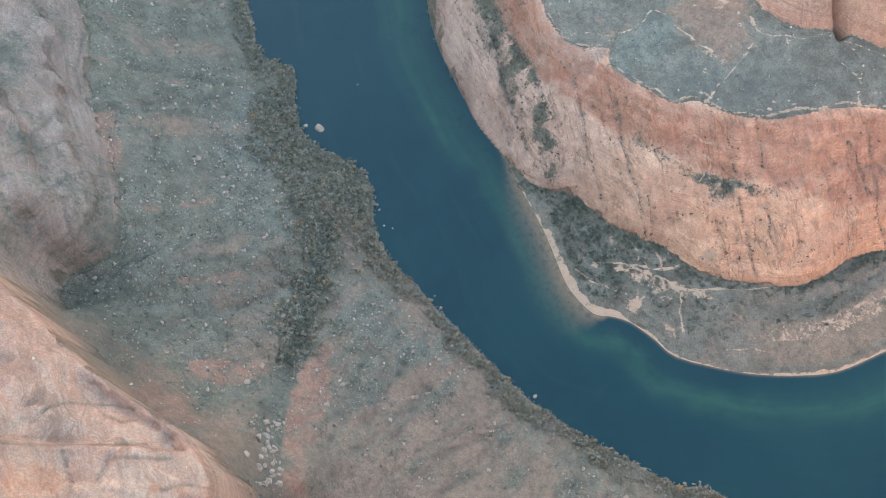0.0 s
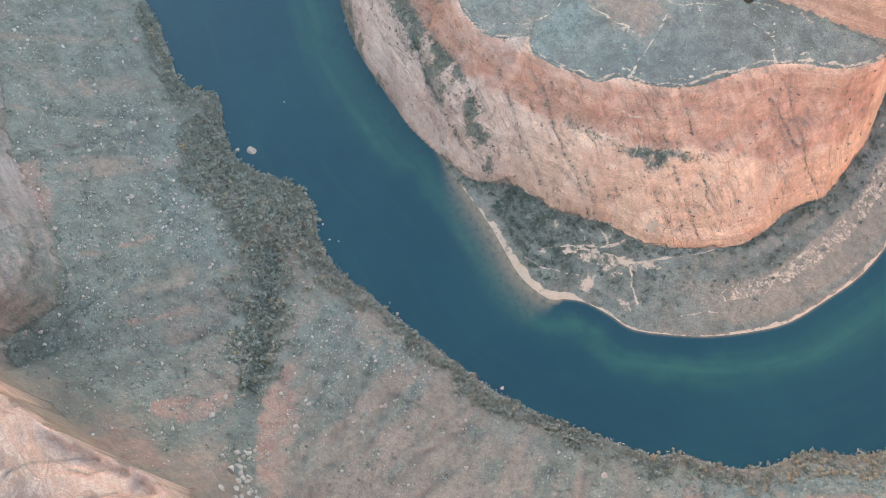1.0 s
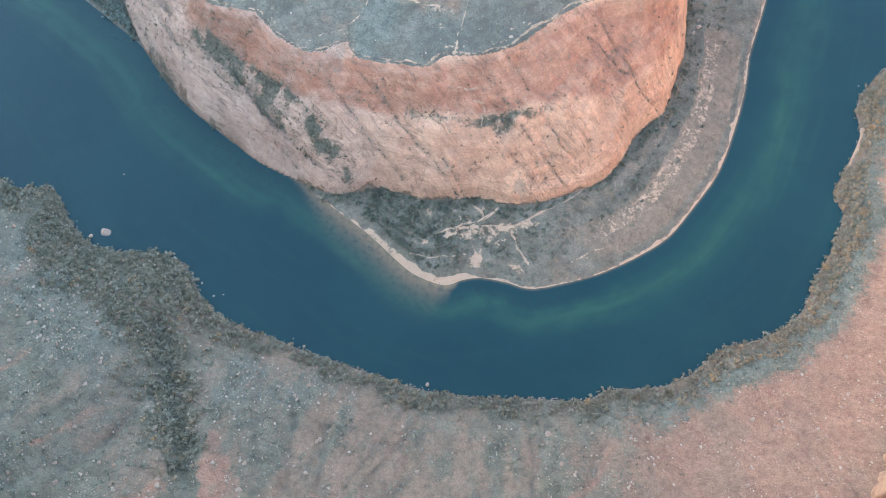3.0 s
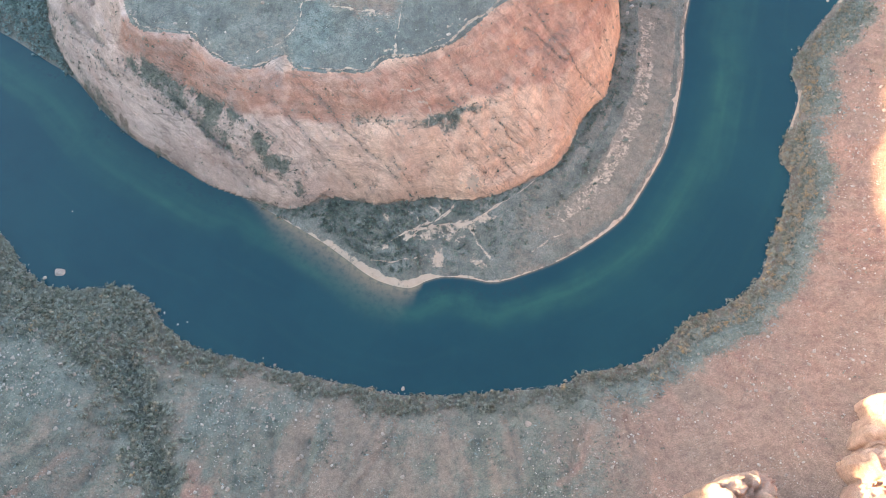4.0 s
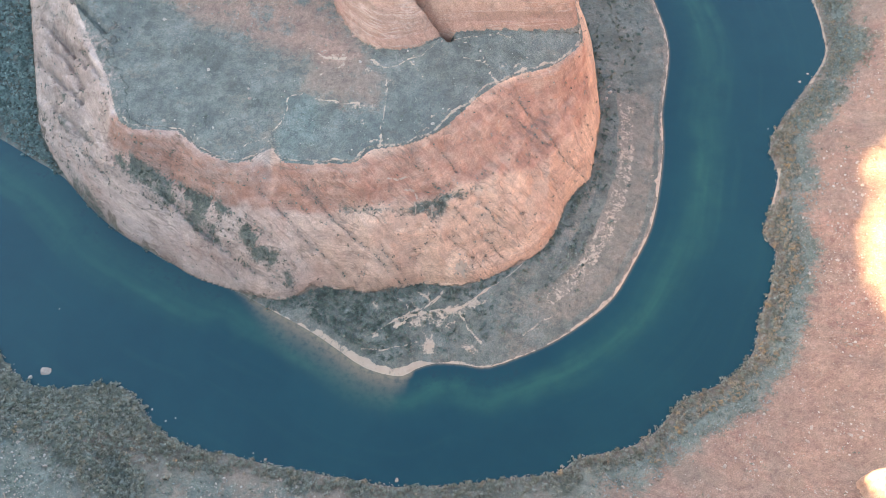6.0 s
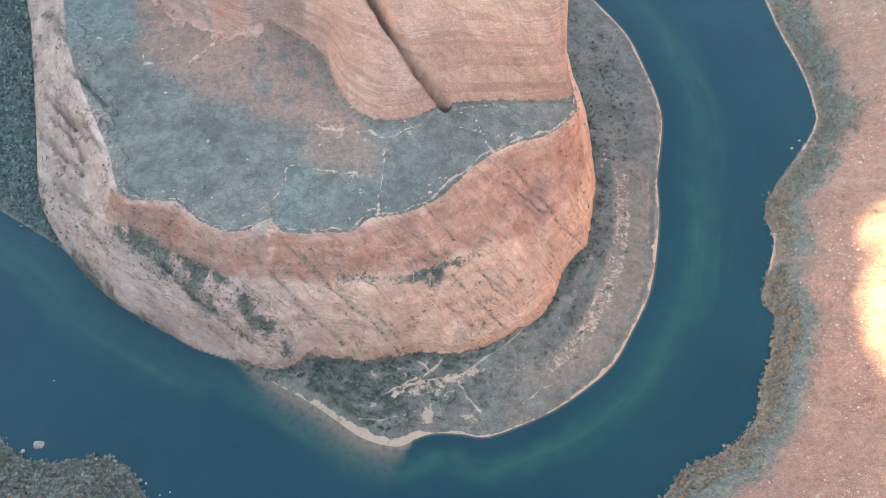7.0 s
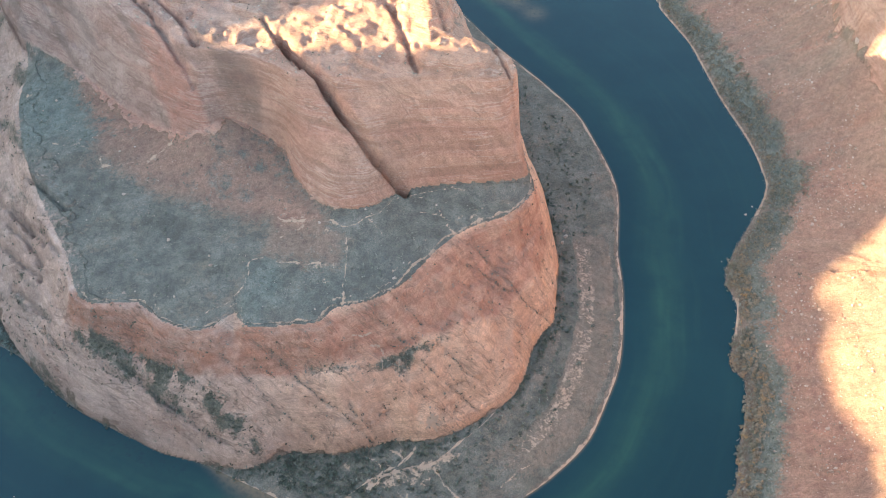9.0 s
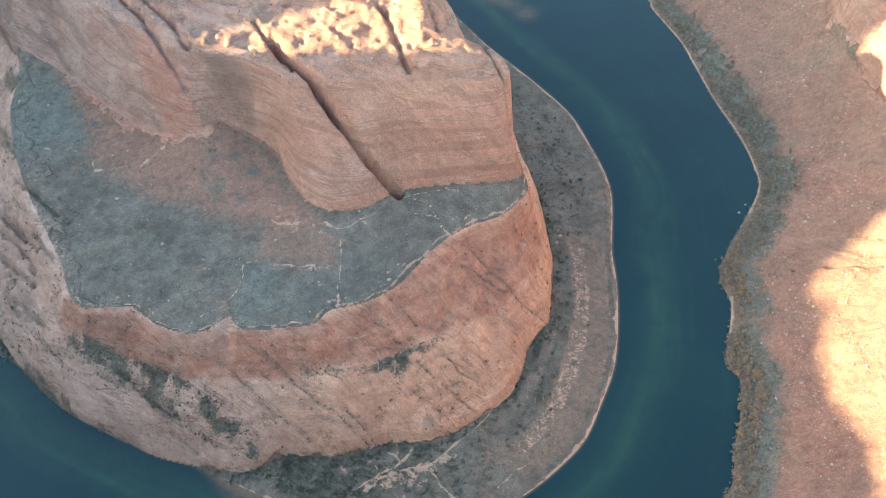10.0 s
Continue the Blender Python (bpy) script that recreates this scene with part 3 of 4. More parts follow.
    for line, depth, width in JOINTS:
        box = near & (x > min(p[0] for p in line) - 4 * width) & (x < max(p[0] for p in line) + 4 * width)
        a = away(x[box], y[box], np.array(line, float)) + 0.8 * small[box]
        z[box] -= depth * np.exp(-np.maximum(a, 0) ** 2 / width ** 2) * ((zone[box] >= 1) & (zone[box] != 7))
    for line, depth, width in RAVINES:
        box = near & (x > min(p[0] for p in line) - 4 * width) & (x < max(p[0] for p in line) + 4 * width) & (zone == 7)
        a = np.maximum(away(x[box], y[box], np.array(line, float)) + 3 * fine[box], 0)
        z[box] -= depth * np.exp(-(a / width) ** 2) * ease(-d_out[box], 8, 40)
    return z, zone

# ---- the sheet of ground ----
STEP = 1.3
GX, GY = axis(-555, 470, STEP, 4000), axis(-95, 880, STEP, 4000)
CX, CY = axis(-610, 610, 5.0, 4100), axis(-120, 970, 5.0, 4100)
cx2, cy2 = np.meshgrid(CX, CY)
land = Land(cx2, cy2)


def spread(v):
    """The coarse grid's values on the fine grid."""
    i = np.clip(np.searchsorted(CX, GX) - 1, 0, len(CX) - 2)
    j = np.clip(np.searchsorted(CY, GY) - 1, 0, len(CY) - 2)
    fx, fy = (GX - CX[i]) / (CX[i + 1] - CX[i]), ((GY - CY[j]) / (CY[j + 1] - CY[j]))[:, None]
    low, high = v[j][:, i] * (1 - fx) + v[j][:, i + 1] * fx, v[j + 1][:, i] * (1 - fx) + v[j + 1][:, i + 1] * fx
    return low * (1 - fy) + high * fy


X, Y = np.meshgrid(GX, GY)
S = {name: spread(v) for name, v in land.s.items()}
Z, ZONE = heights(X, Y, S)
BIG, MID, FINE = rough(X, Y, 90, 3, salt=21), rough(X, Y, 22, 3, salt=22), rough(X, Y, 7, 2, salt=23)
WIND = rough(X, Y, 18, 2, salt=24)
LINES_DOWN = rough(S["along"], -S["out"] * 0.12, 6, 2, salt=27)
RUNS = rough(S["along"], -S["out"] * 0.10, 15, 3, salt=25)


def blot(px, py, r):
    return np.exp(-(((X - px) ** 2 + (Y - py) ** 2) / r ** 2))


def streak(lines, width, stray=1.0):
    """1 on the lines, fading out over the width."""
    out = np.zeros(X.shape)
    for line in lines:
        lo, hi = np.array(line).min(0) - 4 * width - 4, np.array(line).max(0) + 4 * width + 4
        box = (X > lo[0]) & (X < hi[0]) & (Y > lo[1]) & (Y < hi[1])
        a = np.maximum(away(X[box] + stray * (2.5 * MID[box] + FINE[box]), Y[box] + stray * 2.5 * WIND[box], np.array(line, float)) + 0.3 * width * FINE[box], 0)
        out[box] = np.maximum(out[box], np.exp(-(a / width) ** 2))
    return out


def area(ring, soft=5.0, stray=1.0):
    """1 inside the ring, with a ragged edge."""
    ring = np.array(ring, float)
    lo, hi = ring.min(0) - 3 * soft - 12 * stray, ring.max(0) + 3 * soft + 12 * stray
    box = (X > lo[0]) & (X < hi[0]) & (Y > lo[1]) & (Y < hi[1])
    d = away(X[box], Y[box], ring, True)
    out = np.zeros(X.shape)
    out[box] = ease(np.where(inside(X[box], Y[box], ring), d, -d) + stray * (5 * MID[box] + 3 * FINE[box]), -soft, soft)
    return out


# patches of cover on the bench, the face and the outer slope
RED_BAND = [(-325, 400), (-298, 384), (-264, 370), (-222, 352), (-201, 348), (-180, 347), (-162, 349), (-135, 348), (-111, 354), (-78, 359), (-56, 366), (-36, 376),
            (-16, 388), (11, 400), (35, 418), (58, 438), (76, 468), (84, 500), (72, 530), (50, 492), (19, 477), (-4, 460), (-42, 413), (-68, 397), (-101, 380),
            (-158, 374), (-197, 370), (-226, 378), (-249, 395), (-276, 393), (-300, 405)]
BRUSH_BAND = [(-294, 379), (-275, 368), (-243, 352), (-219, 342), (-191, 332), (-177, 323), (-164, 318), (-150, 309), (-143, 306)]
BRUSH_LINE = [(-305, 385), (-265, 371), (-223, 351), (-194, 340), (-177, 329)]
LEDGE = [(-113, 352), (-95, 354), (-73, 356), (-56, 360), (-39, 373), (-16, 379), (-8, 389)]
LEDGE_HOLLOW = [(-56, 368), (-29, 374), (-33, 363), (-56, 356)]
DRY_BENCH = [(-158, 445), (-145, 483), (-111, 478), (-90, 460), (-86, 424), (-113, 417), (-133, 434), (-157, 436)]
SAGE_BENCH = [(-165, 429), (-153, 440), (-141, 425), (-140, 388), (-150, 366), (-167, 368), (-167, 392)]
SAGE_EAST = [(-147, 430), (-86, 418), (-83, 391), (-116, 376), (-140, 388)]
PINK_APRON = [(-386, 674), (-319, 635), (-237, 583), (-219, 595), (-152, 571), (-129, 515), (-111, 487), (-124, 473), (-166, 468), (-207, 485), (-260, 506), (-323, 553)]
TEAL_CORNER = [(-425, 623), (-415, 684), (-357, 643), (-322, 569), (-377, 566), (-406, 576)]
PALE_LINE = [(-379, 572), (-328, 561), (-311, 540), (-271, 541), (-251, 555)]
DEBRIS = [(-213, 581), (-185, 569), (-159, 527), (-149, 506), (-171, 520), (-200, 548)]
RED_FAN = [(-216, -32), (-237, -21), (-219, -18), (-194, -20), (-181, -22), (-192, -31), (-195, -32)]
RED_MIDDLE = [(-236, 5), (-206, 38), (-189, 31), (-221, 1)]
RED_BANK = [(-185, 56), (-192, 84), (-181, 80), (-157, 52), (-136, 16), (-113, -10), (-118, -18), (-150, 7), (-176, 33)]
DARK_HOLLOW = [(-298, -32), (-331, -13), (-292, 13), (-260, -3), (-219, -32), (-234, -33)]
PALE_FIELD = [(-210, 93), (-206, 140), (-148, 150), (-92, 145), (-98, 119), (-138, 112), (-171, 104)]
SAGE_FIELD = [(-410, 182), (-397, 213), (-320, 147), (-269, 123), (-286, 94), (-359, 125)]
PINK_STONES = [(-437, 82), (-435, 99), (-388, 72), (-386, 53)]
THIN_RED = [[(-485, 122), (-463, 140), (-438, 161)], [(-324, 7), (-297, 33), (-274, 72)], [(-183, -13), (-169, -1), (-164, -1)], [(-356, 55), (-347, 75), (-331, 114)],
            [(95, 145), (88, 114), (71, 97)], [(232, 195), (243, 171), (248, 150)], [(328, 800), (371, 788), (407, 767)]]


def tint_masks():
    """How much brush, red earth, pale sand, dark growth and painted shade covers each place."""
    d_in, d_out = S["in"], -S["out"]
    on = {k: ZONE == k for k in range(10)}
    scrub, red, pale, stain_shade, sage = (np.zeros(X.shape) for _ in range(5))
    # river flat: rings of growth and gravel along the shore, brush and sand towards the point
    right = ease(X, 10, 75) * ease(Y, 262, 320)
    north = ease(Y, 520, 570)
    d = d_in + 2.0 * MID + 0.8 * FINE
    rings = np.interp(d, (0, 2.5, 4, 7, 9, 24, 27, 42, 45, 53, 56, 65, 68, 90), (0, 0, .85, .8, .36, .22, .14, .24, 1.05, 1.05, .5, .5, 1.1, 1.05))
    rings = rings * (1 - north) + north * (0.72 + 0.3 * MID) * ease(d, 2, 5)
    scrub += on[1] * (right * (rings + 0.12 * MID) + (1 - right) * (0.74 + 0.4 * MID))
    gravel = np.interp(d, (0, 24, 28, 40, 44, 54, 57, 64, 67, 90), (0, .12, .46, .46, 0, 0, .28, .28, 0, 0)) * (1 - north)
    stain_shade += on[1] * right * (1 - north) * np.interp(d, (0, 3, 5, 8, 42, 46, 52, 56, 66, 70, 90), (0, 0, .2, 0, 0, .16, .16, .03, .03, .15, .15))
    pale += on[1] * right * gravel * (0.95 + 0.25 * FINE)
    beach = ease(X, -150, -105) * (1 - ease(X, -48, -30))
    rim = 1.1 + 0.5 * right + 5.0 * beach + 1.8 * FINE + 1.5 * MID
    shore = on[1] | (on[0] & (d_in > -5))
    pale += shore * ease(X, -230, -170) * (0.72 + 0.35 * FINE) * (1 - ease(d_in, rim - 1, rim + 1.2))
    pale += on[1] * 0.30 * right * np.exp(-((d - 9) / 3) ** 2) * (FINE > 0) * (1 - north)
    for px, py, r in SAND:
        pale += on[1] * 0.72 * blot(px + 7 * MID, py + 7 * FINE, r) * (0.65 + 0.9 * FINE + 0.4 * MID)
    pale += (on[1] | on[2]) * 0.52 * area(SAND_STRIP, 2.5, 1.2) * (0.8 + 0.6 * FINE)
    pale += on[1] * 0.68 * streak([smooth(l, 4.0) for l in FLAT_TRAILS], 0.8, 1.1)
    pale += on[2] * 0.75 * streak([smooth(l, 4.0) for l in FACE_TRAILS], 0.8, 0.8)
    pale += on[3] * 0.56 * streak([smooth(l, 4.0) for l in BENCH_TRAILS], 0.9, 1.6)
    # lower face
    low = on[2]
    face = np.clip(np.abs(S["foot"]) / (np.abs(S["foot"]) + np.abs(S["bench"]) + 1e-6), 0, 1)
    band = area(RED_BAND, 4.0, 0.7)
    dusk = 1 - ease(X, -240, -130)
    beds = rough(Z + 3 * MID, Z * 0, 5.0, 3, salt=41)
    red += low * (band * (1.0 + 0.2 * BIG + 0.4 * beds) + 0.30 * ease(X, -40, 60) * (0.5 + BIG) + 0.25 * ease(beds + MID, 0.3, 0.7))
    stain_shade += low * band * (0.08 + 0.12 * dusk)
    bias = ease(-X, 290, 340)
    shelf = rough((0.70 * X - 0.71 * Y) * 0.13, 0.71 * X + 0.70 * Y, 9, 3, salt=33)
    grown = streak([BRUSH_BAND], 8.0) * (0.55 + 0.9 * FINE + 0.5 * MID)
    ledge = streak([LEDGE], 3.2, 0.5) + 0.8 * area(LEDGE_HOLLOW, 2.5, 0.6)
    joints = streak(FACE_JOINTS, 1.3, 0.25) + streak(FLANK_JOINTS, 1.8, 0.4)
    scrub += low * (0.72 * grown + 0.5 * streak([BRUSH_LINE], 3.5) * (FINE > -0.1) + 0.42 * ledge + 0.2 * joints + 0.10 + 0.25 * MID)
    scrub += low * bias * (0.10 + 0.55 * shelf)
    stain_shade += low * (0.22 * joints * (0.7 + 0.8 * FINE) + 0.45 * streak(FIN_JOINTS, 1.6, 0.4))
    stain_shade += low * 0.22 * ease(-X, 120, 260) * ease(shelf, 0.15, 0.5) * (1 - band)
    pale += low * (0.7 * blot(-40, 318, 7) + 0.8 * blot(-15, 332, 6)) * (0.5 + 1.2 * FINE)
    pale += low * 0.35 * ledge * (FINE > 0.25)
    # bench: grey-green growth, dry and sage patches, a worn pale edge
    scrub += on[3] * (0.80 + 0.3 * BIG + 0.35 * MID + 0.3 * FINE)
    dry, apron = area(DRY_BENCH, 11.0, 1.6), area(PINK_APRON, 20.0, 2.4)
    west = ease(-X, 285, 330) * (1 - ease(Y, 520, 580))
    scrub -= on[3] * (0.50 * dry + 0.62 * apron + 0.45 * west * ease(MID + 0.6 * FINE, -0.3, 0.5))
    red += on[3] * (0.40 * dry + 0.75 * apron + 0.35 * west + 0.5 * blot(-167, 431, 5))
    sage += on[3] * (0.5 * area(SAGE_BENCH, 6.0, 1.8) + 0.2 * area(SAGE_EAST, 9.0, 1.6) + 0.75 * area(TEAL_CORNER, 20.0, 2.0) + 0.3 * ease(BIG, 0.1, 0.6))
    scrub += on[3] * (0.4 * area(TEAL_CORNER, 20.0, 2.0) + 0.3 * area(SAGE_BENCH, 4.0))
    edge = S["bench"] - 2.4 - 2.2 * MID - 2.0 * FINE
    torn = ease(rough(X, Y, 9, 2, salt=44), -0.35, 0.25)
    pale += on[3] * ((0.50 + 0.12 * torn) * np.exp(-(edge / 1.5) ** 2) * ease(X, -330, -290) + 0.45 * (1 - torn) * np.exp(-((edge - 4) / 1.3) ** 2) + 0.30 * np.exp(-((edge - 8) / 1.4) ** 2) * (MID > 0) + 0.6 * streak([PALE_LINE], 3.0) * (0.6 + FINE))
    pale += on[3] * (0.22 * ease(FINE + 0.6 * MID, 0.3, 0.8) + 0.25 * dry * (FINE > 0))
    stain_shade += on[3] * 0.35 * ease(BIG + 0.4 * MID, 0.05, 0.5) * (1 - apron) * (1 - dry)
    debris = area(DEBRIS, 5.0)
    stain_shade += on[3] * 0.15 * debris
    # upper block and top
    high = on[4] | on[5]
    red += high * (0.22 + 0.45 * BIG + 0.5 * beds)
    alcove = area([(-285, 634), (-257, 619), (-223, 578), (-209, 542), (-227, 540), (-263, 588)], 4.0, 0.5)
    red += high * 1.1 * alcove
    stain_shade += high * (0.12 * alcove + 0.40 * area([(-208, 592), (-188, 593), (-165, 573), (-171, 565), (-203, 578)], 4.0, 0.7))
    stain_shade += on[4] * 0.35 * ease(-X, 190, 260) * ease(rough((0.62 * X - 0.79 * Y) * 0.10, 0.79 * X + 0.62 * Y, 6, 2, salt=42), 0.05, 0.5)
    scrub += on[5] * (0.12 + 0.4 * MID)
    # outer slope
    out = on[7]
    warm = ease(X + 30 * MID, 70, 150)
    red += out * (warm * (0.74 + 0.35 * BIG + 0.2 * MID + 0.25 * RUNS + 0.3 * LINES_DOWN) + (1 - warm) * (0.10 - 0.16 * RUNS - 0.14 * LINES_DOWN + 0.20 * ease(MID + 0.6 * BIG + 0.3 * FINE, 0.2, 0.7)))
    fans = 1.7 * area(RED_FAN, 2.5, 0.4) + 0.85 * area(RED_MIDDLE, 4.0, 0.8) * (0.8 + 0.7 * FINE) + 1.0 * area(RED_BANK, 3.0, 0.6) * (0.85 + 0.4 * FINE) + 0.55 * area(PINK_STONES, 6.0)
    fans = fans + 0.7 * streak(THIN_RED, 2.6) * (0.7 + 0.5 * FINE)
    fans = fans * (0.75 + 0.7 * FINE + 0.4 * MID)
    red += out * fans
    scrub -= out * 0.5 * area(RED_FAN, 3.0, 0.4)
    red = np.where(out, red * ease(d_out, 6, 18), red)
    stain_shade += out * (0.2 * (1 - ease(d_out, 2, 12)) + 0.09 * (1 - warm) * (1 + 0.8 * RUNS))
    bank = 1 - ease(d_out, 16, 46)
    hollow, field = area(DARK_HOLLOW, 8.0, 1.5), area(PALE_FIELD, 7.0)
    scrub += out * ((1 - warm) * (0.46 + 0.40 * BIG + 0.35 * MID + 0.22 * RUNS + 0.24 * LINES_DOWN) + warm * (0.10 + 0.5 * RUNS + 0.3 * MID + 0.85 * bank * ease(d_out, 4, 10)))
    scrub += out * (0.22 * ease(-X, 190, 260) + 0.5 * hollow + 0.15 * field - 0.9 * np.clip(fans, 0, 1))
    steep_foot = ease(S["wall"], -26, -10) * ease(-X, 95, 125) * ease(X, -330, -290)
    scrub -= out * 0.7 * steep_foot
    red += out * 0.35 * steep_foot * (0.7 + FINE)
    stain_shade += out * 0.2 * steep_foot
    sage += out * (0.3 * field + 0.3 * area(SAGE_FIELD, 14.0, 2.0) + 0.6 * warm * bank * ease(d_out, 8, 18))
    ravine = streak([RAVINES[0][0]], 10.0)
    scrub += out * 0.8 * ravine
    # dark brush in the ravine, a darker hollow, shade painted along runnels and folds
    stain_shade += out * (0.25 * ravine * (0.6 + 0.5 * MID) + 0.25 * hollow + 0.22 * streak(RUNNELS, 2.2, 0.6) + 0.25 * streak(FOLDS, 2.6, 0.6))
    pale += out * 0.30 * ease(FINE + MID, 0.55, 0.9) * (1 - warm) * (1 - hollow)
    pale += (out | on[0]) * 0.95 * streak(SANDBARS, 2.2, 0.2)
    # the strip of sand along the far right bank
    pale += out * 0.8 * (1 - ease(d_out, 1.5, 3.0)) * ease(Y, 560, 600) * (X > 0)
    # canyon wall and tableland
    wall = on[8] | on[9]
    red += wall * (1 - ease(-X, 310, 345)) * (0.34 + 0.45 * MID + 0.4 * BIG)
    dome = ease(-X, 310, 345)
    scrub += wall * (0.10 + 0.35 * BIG + 0.25 * MID + 0.22 * dome)
    stain_shade += on[8] * (0.10 + 0.16 * ease(MID, 0.2, 0.7) + 0.16 * dome) + on[9] * 0.12
    # where stone lies bare, fading into earth across the edges
    d_b, d_u, d_f, d_w = S["bench"], S["upper"], S["foot"], S["wall"]
    wander = 5 * MID + 3 * FINE
    west_edge = ease(-X, 270, 320)
    inner = ease(np.minimum(d_f, -d_b + 2 + west_edge * (10 + 20 * shelf)) + wander * (0.6 + 1.8 * west_edge), -3.5 - 9 * west_edge, 3.5 + 9 * west_edge)
    inner = np.maximum(inner, ease(d_u + np.maximum(wander, 0) * (1 + 2 * ease(-X, 150, 260)) + 0.25 * np.minimum(wander, 0), -5, 1.5))
    outer = ease(d_w + wander * 1.2, -5, 5)
    rock = np.where(d_in > 0, inner, np.where(S["out"] < 0, outer, 0))
    fresh = np.clip(area([(-185, -81), (-171, -69), (-156, -76), (-170, -90)], 2.5, 0.3) + streak([[(-150, -60), (-139, -54), (-124, -40), (-119, -35)], [(-177, -41), (-170, -36)], [(-255, -45), (-245, -36), (-236, -33)]], 2.0, 0.3), 0, 1)
    red += on[9] * 0.5 * fresh
    upper = np.where(d_in > 0, ease(d_u, -12, 4), 0.9 - 0.9 * fresh * on[9])
    slab = wall * 0.3 + low * 0.55 + high * 0.45
    dim = on[3] * 0.75 + on[1] * 0.4 + on[0] * 1.0
    buff_tint = np.where(d_in > 0, ease(X + 0.25 * Y, -190, 110), 0.6 - 0.6 * ease(-X, 300, 345))
    split = streak(CRACKS, 0.75, 0.3)
    stain_shade += wall * 0.6 * split * (0.7 + 0.5 * FINE)
    stain_shade += on[9] * 0.25 * blot(-194, -63, 12) * (0.5 + MID + FINE)
    # fresh orange breaks where the stone falls away
    gy, gx = np.gradient(Z, GY, GX)
    steep = np.hypot(gx, gy)
    red += (on[9] * 0.75 + on[5] * 0.3) * ease(steep, 0.7, 1.7)
    # the steepest rim faces are darkened in patches
    stain_shade += on[9] * 0.2 * ease(steep, 1.6, 3.0) * (FINE > 0)
    return {k: np.clip(v, 0, 1.2) for k, v in (("scrub", scrub), ("red", red), ("pale", pale), ("stain_shade", stain_shade), ("rock", rock), ("upper", upper), ("slab", slab), ("dim", dim),
                                               ("sage", sage), ("buff_tint", buff_tint))}


MASKS = tint_masks()


def mesh_of(name, verts, faces, material, smooth_=False, tone=None):
    """A mesh from arrays; faces all have the same number of corners."""
    me = bpy.data.meshes.new(name)
    me.vertices.add(len(verts))
    me.vertices.foreach_set("co", np.asarray(verts, np.float32).ravel())
    index = np.asarray(faces, np.int32)
    me.loops.add(index.size)
    me.loops.foreach_set("vertex_index", index.ravel())
    me.polygons.add(len(index))
    me.polygons.foreach_set("loop_start", np.arange(0, index.size, index.shape[1], dtype=np.int32))
    me.polygons.foreach_set("use_smooth", np.full(len(index), smooth_, bool))
    me.update(calc_edges=True)
    if tone is not None:
        me.attributes.new("tone", "FLOAT", "POINT").data.foreach_set("value", np.asarray(tone, np.float32))
    me.materials.append(material)
    return me


def sheet(name, cells, material, masks, z=None, parent=None):
    """One mesh from the grid cells that are marked."""
    rows, cols = np.nonzero(cells)
    n = X.shape[1]
    corners = np.stack([rows * n + cols, rows * n + cols + 1, (rows + 1) * n + cols + 1, (rows + 1) * n + cols], 1)
    used, index = np.unique(corners, return_inverse=True)
    z = Z if z is None else z
    me = mesh_of(name, np.stack([X.ravel()[used], Y.ravel()[used], z.ravel()[used]], 1), index.reshape(-1, 4), material, True)
    for key, v in masks.items():
        me.attributes.new(key, "FLOAT", "POINT").data.foreach_set("value", v.ravel()[used].astype(np.float32))
    ob = new(name, me)
    ob.parent = parent
    return ob


corner = np.stack([ZONE[:-1, :-1], ZONE[1:, :-1], ZONE[:-1, 1:], ZONE[1:, 1:]])
CELL, LEAST = corner.max(0), corner.min(0)
CELL = np.where((LEAST == 0) & (CELL > 5), 7, CELL)


def largest(cells, i, j):
    """The connected patch of marked cells round one of them."""
    seed = np.zeros(cells.shape, bool)
    seed[i, j] = cells[i, j]
    count = 0
    while seed.sum() != count:
        count = seed.sum()
        for _ in range(12):
            grown = seed.copy()
            grown[1:] |= seed[:-1]
            grown[:-1] |= seed[1:]
            grown[:, 1:] |= seed[:, :-1]
            grown[:, :-1] |= seed[:, 1:]
            seed = grown & cells
    return seed


def cell_at(px, py):
    return int(np.searchsorted(GY, py)) - 1, int(np.searchsorted(GX, px)) - 1


for zone, px, py, other in ((5, -60, 640, 4), (4, -20, 535, 3), (3, -100, 440, 2)):
    CELL = np.where((CELL == zone) & ~largest(CELL == zone, *cell_at(px, py)), other, CELL)
FLAT = largest(CELL == 1, *cell_at(110, 345))
BAR = largest((CELL == 1) & ~FLAT, *cell_at(-560, 640))
CELL = np.where((CELL == 1) & ~FLAT & ~BAR, 2, CELL)
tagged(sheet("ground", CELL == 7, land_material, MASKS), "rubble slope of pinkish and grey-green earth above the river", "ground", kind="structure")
bm = bmesh.new()
bmesh.ops.create_grid(bm, x_segments=40, y_segments=40, size=4000)
bed_mesh = bpy.data.meshes.new("river_bed")
bm.to_mesh(bed_mesh)
bm.free()
bed_mesh.materials.append(land_material)
river_bed = tagged(new("river_bed", bed_mesh), "dark silty bed under the river", "river bed", kind="structure")
river_bed.location = (0, 0, -6.5)
tagged(sheet("river_flat", FLAT, land_material, MASKS), "scrub-covered river flat with a sandy pink shore", "river flat", kind="structure")
if BAR.any():
    tagged(sheet("river_bar", BAR, land_material, MASKS), "low wooded bar along the upstream foot of the butte", "river bar", kind="structure")
butte = tagged(new("butte"), "rounded pink sandstone butte inside the river bend", "butte")
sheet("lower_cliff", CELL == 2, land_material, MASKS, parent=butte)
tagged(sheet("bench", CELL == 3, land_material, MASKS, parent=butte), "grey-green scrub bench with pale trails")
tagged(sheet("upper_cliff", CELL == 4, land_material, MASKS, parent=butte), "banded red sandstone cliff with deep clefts")
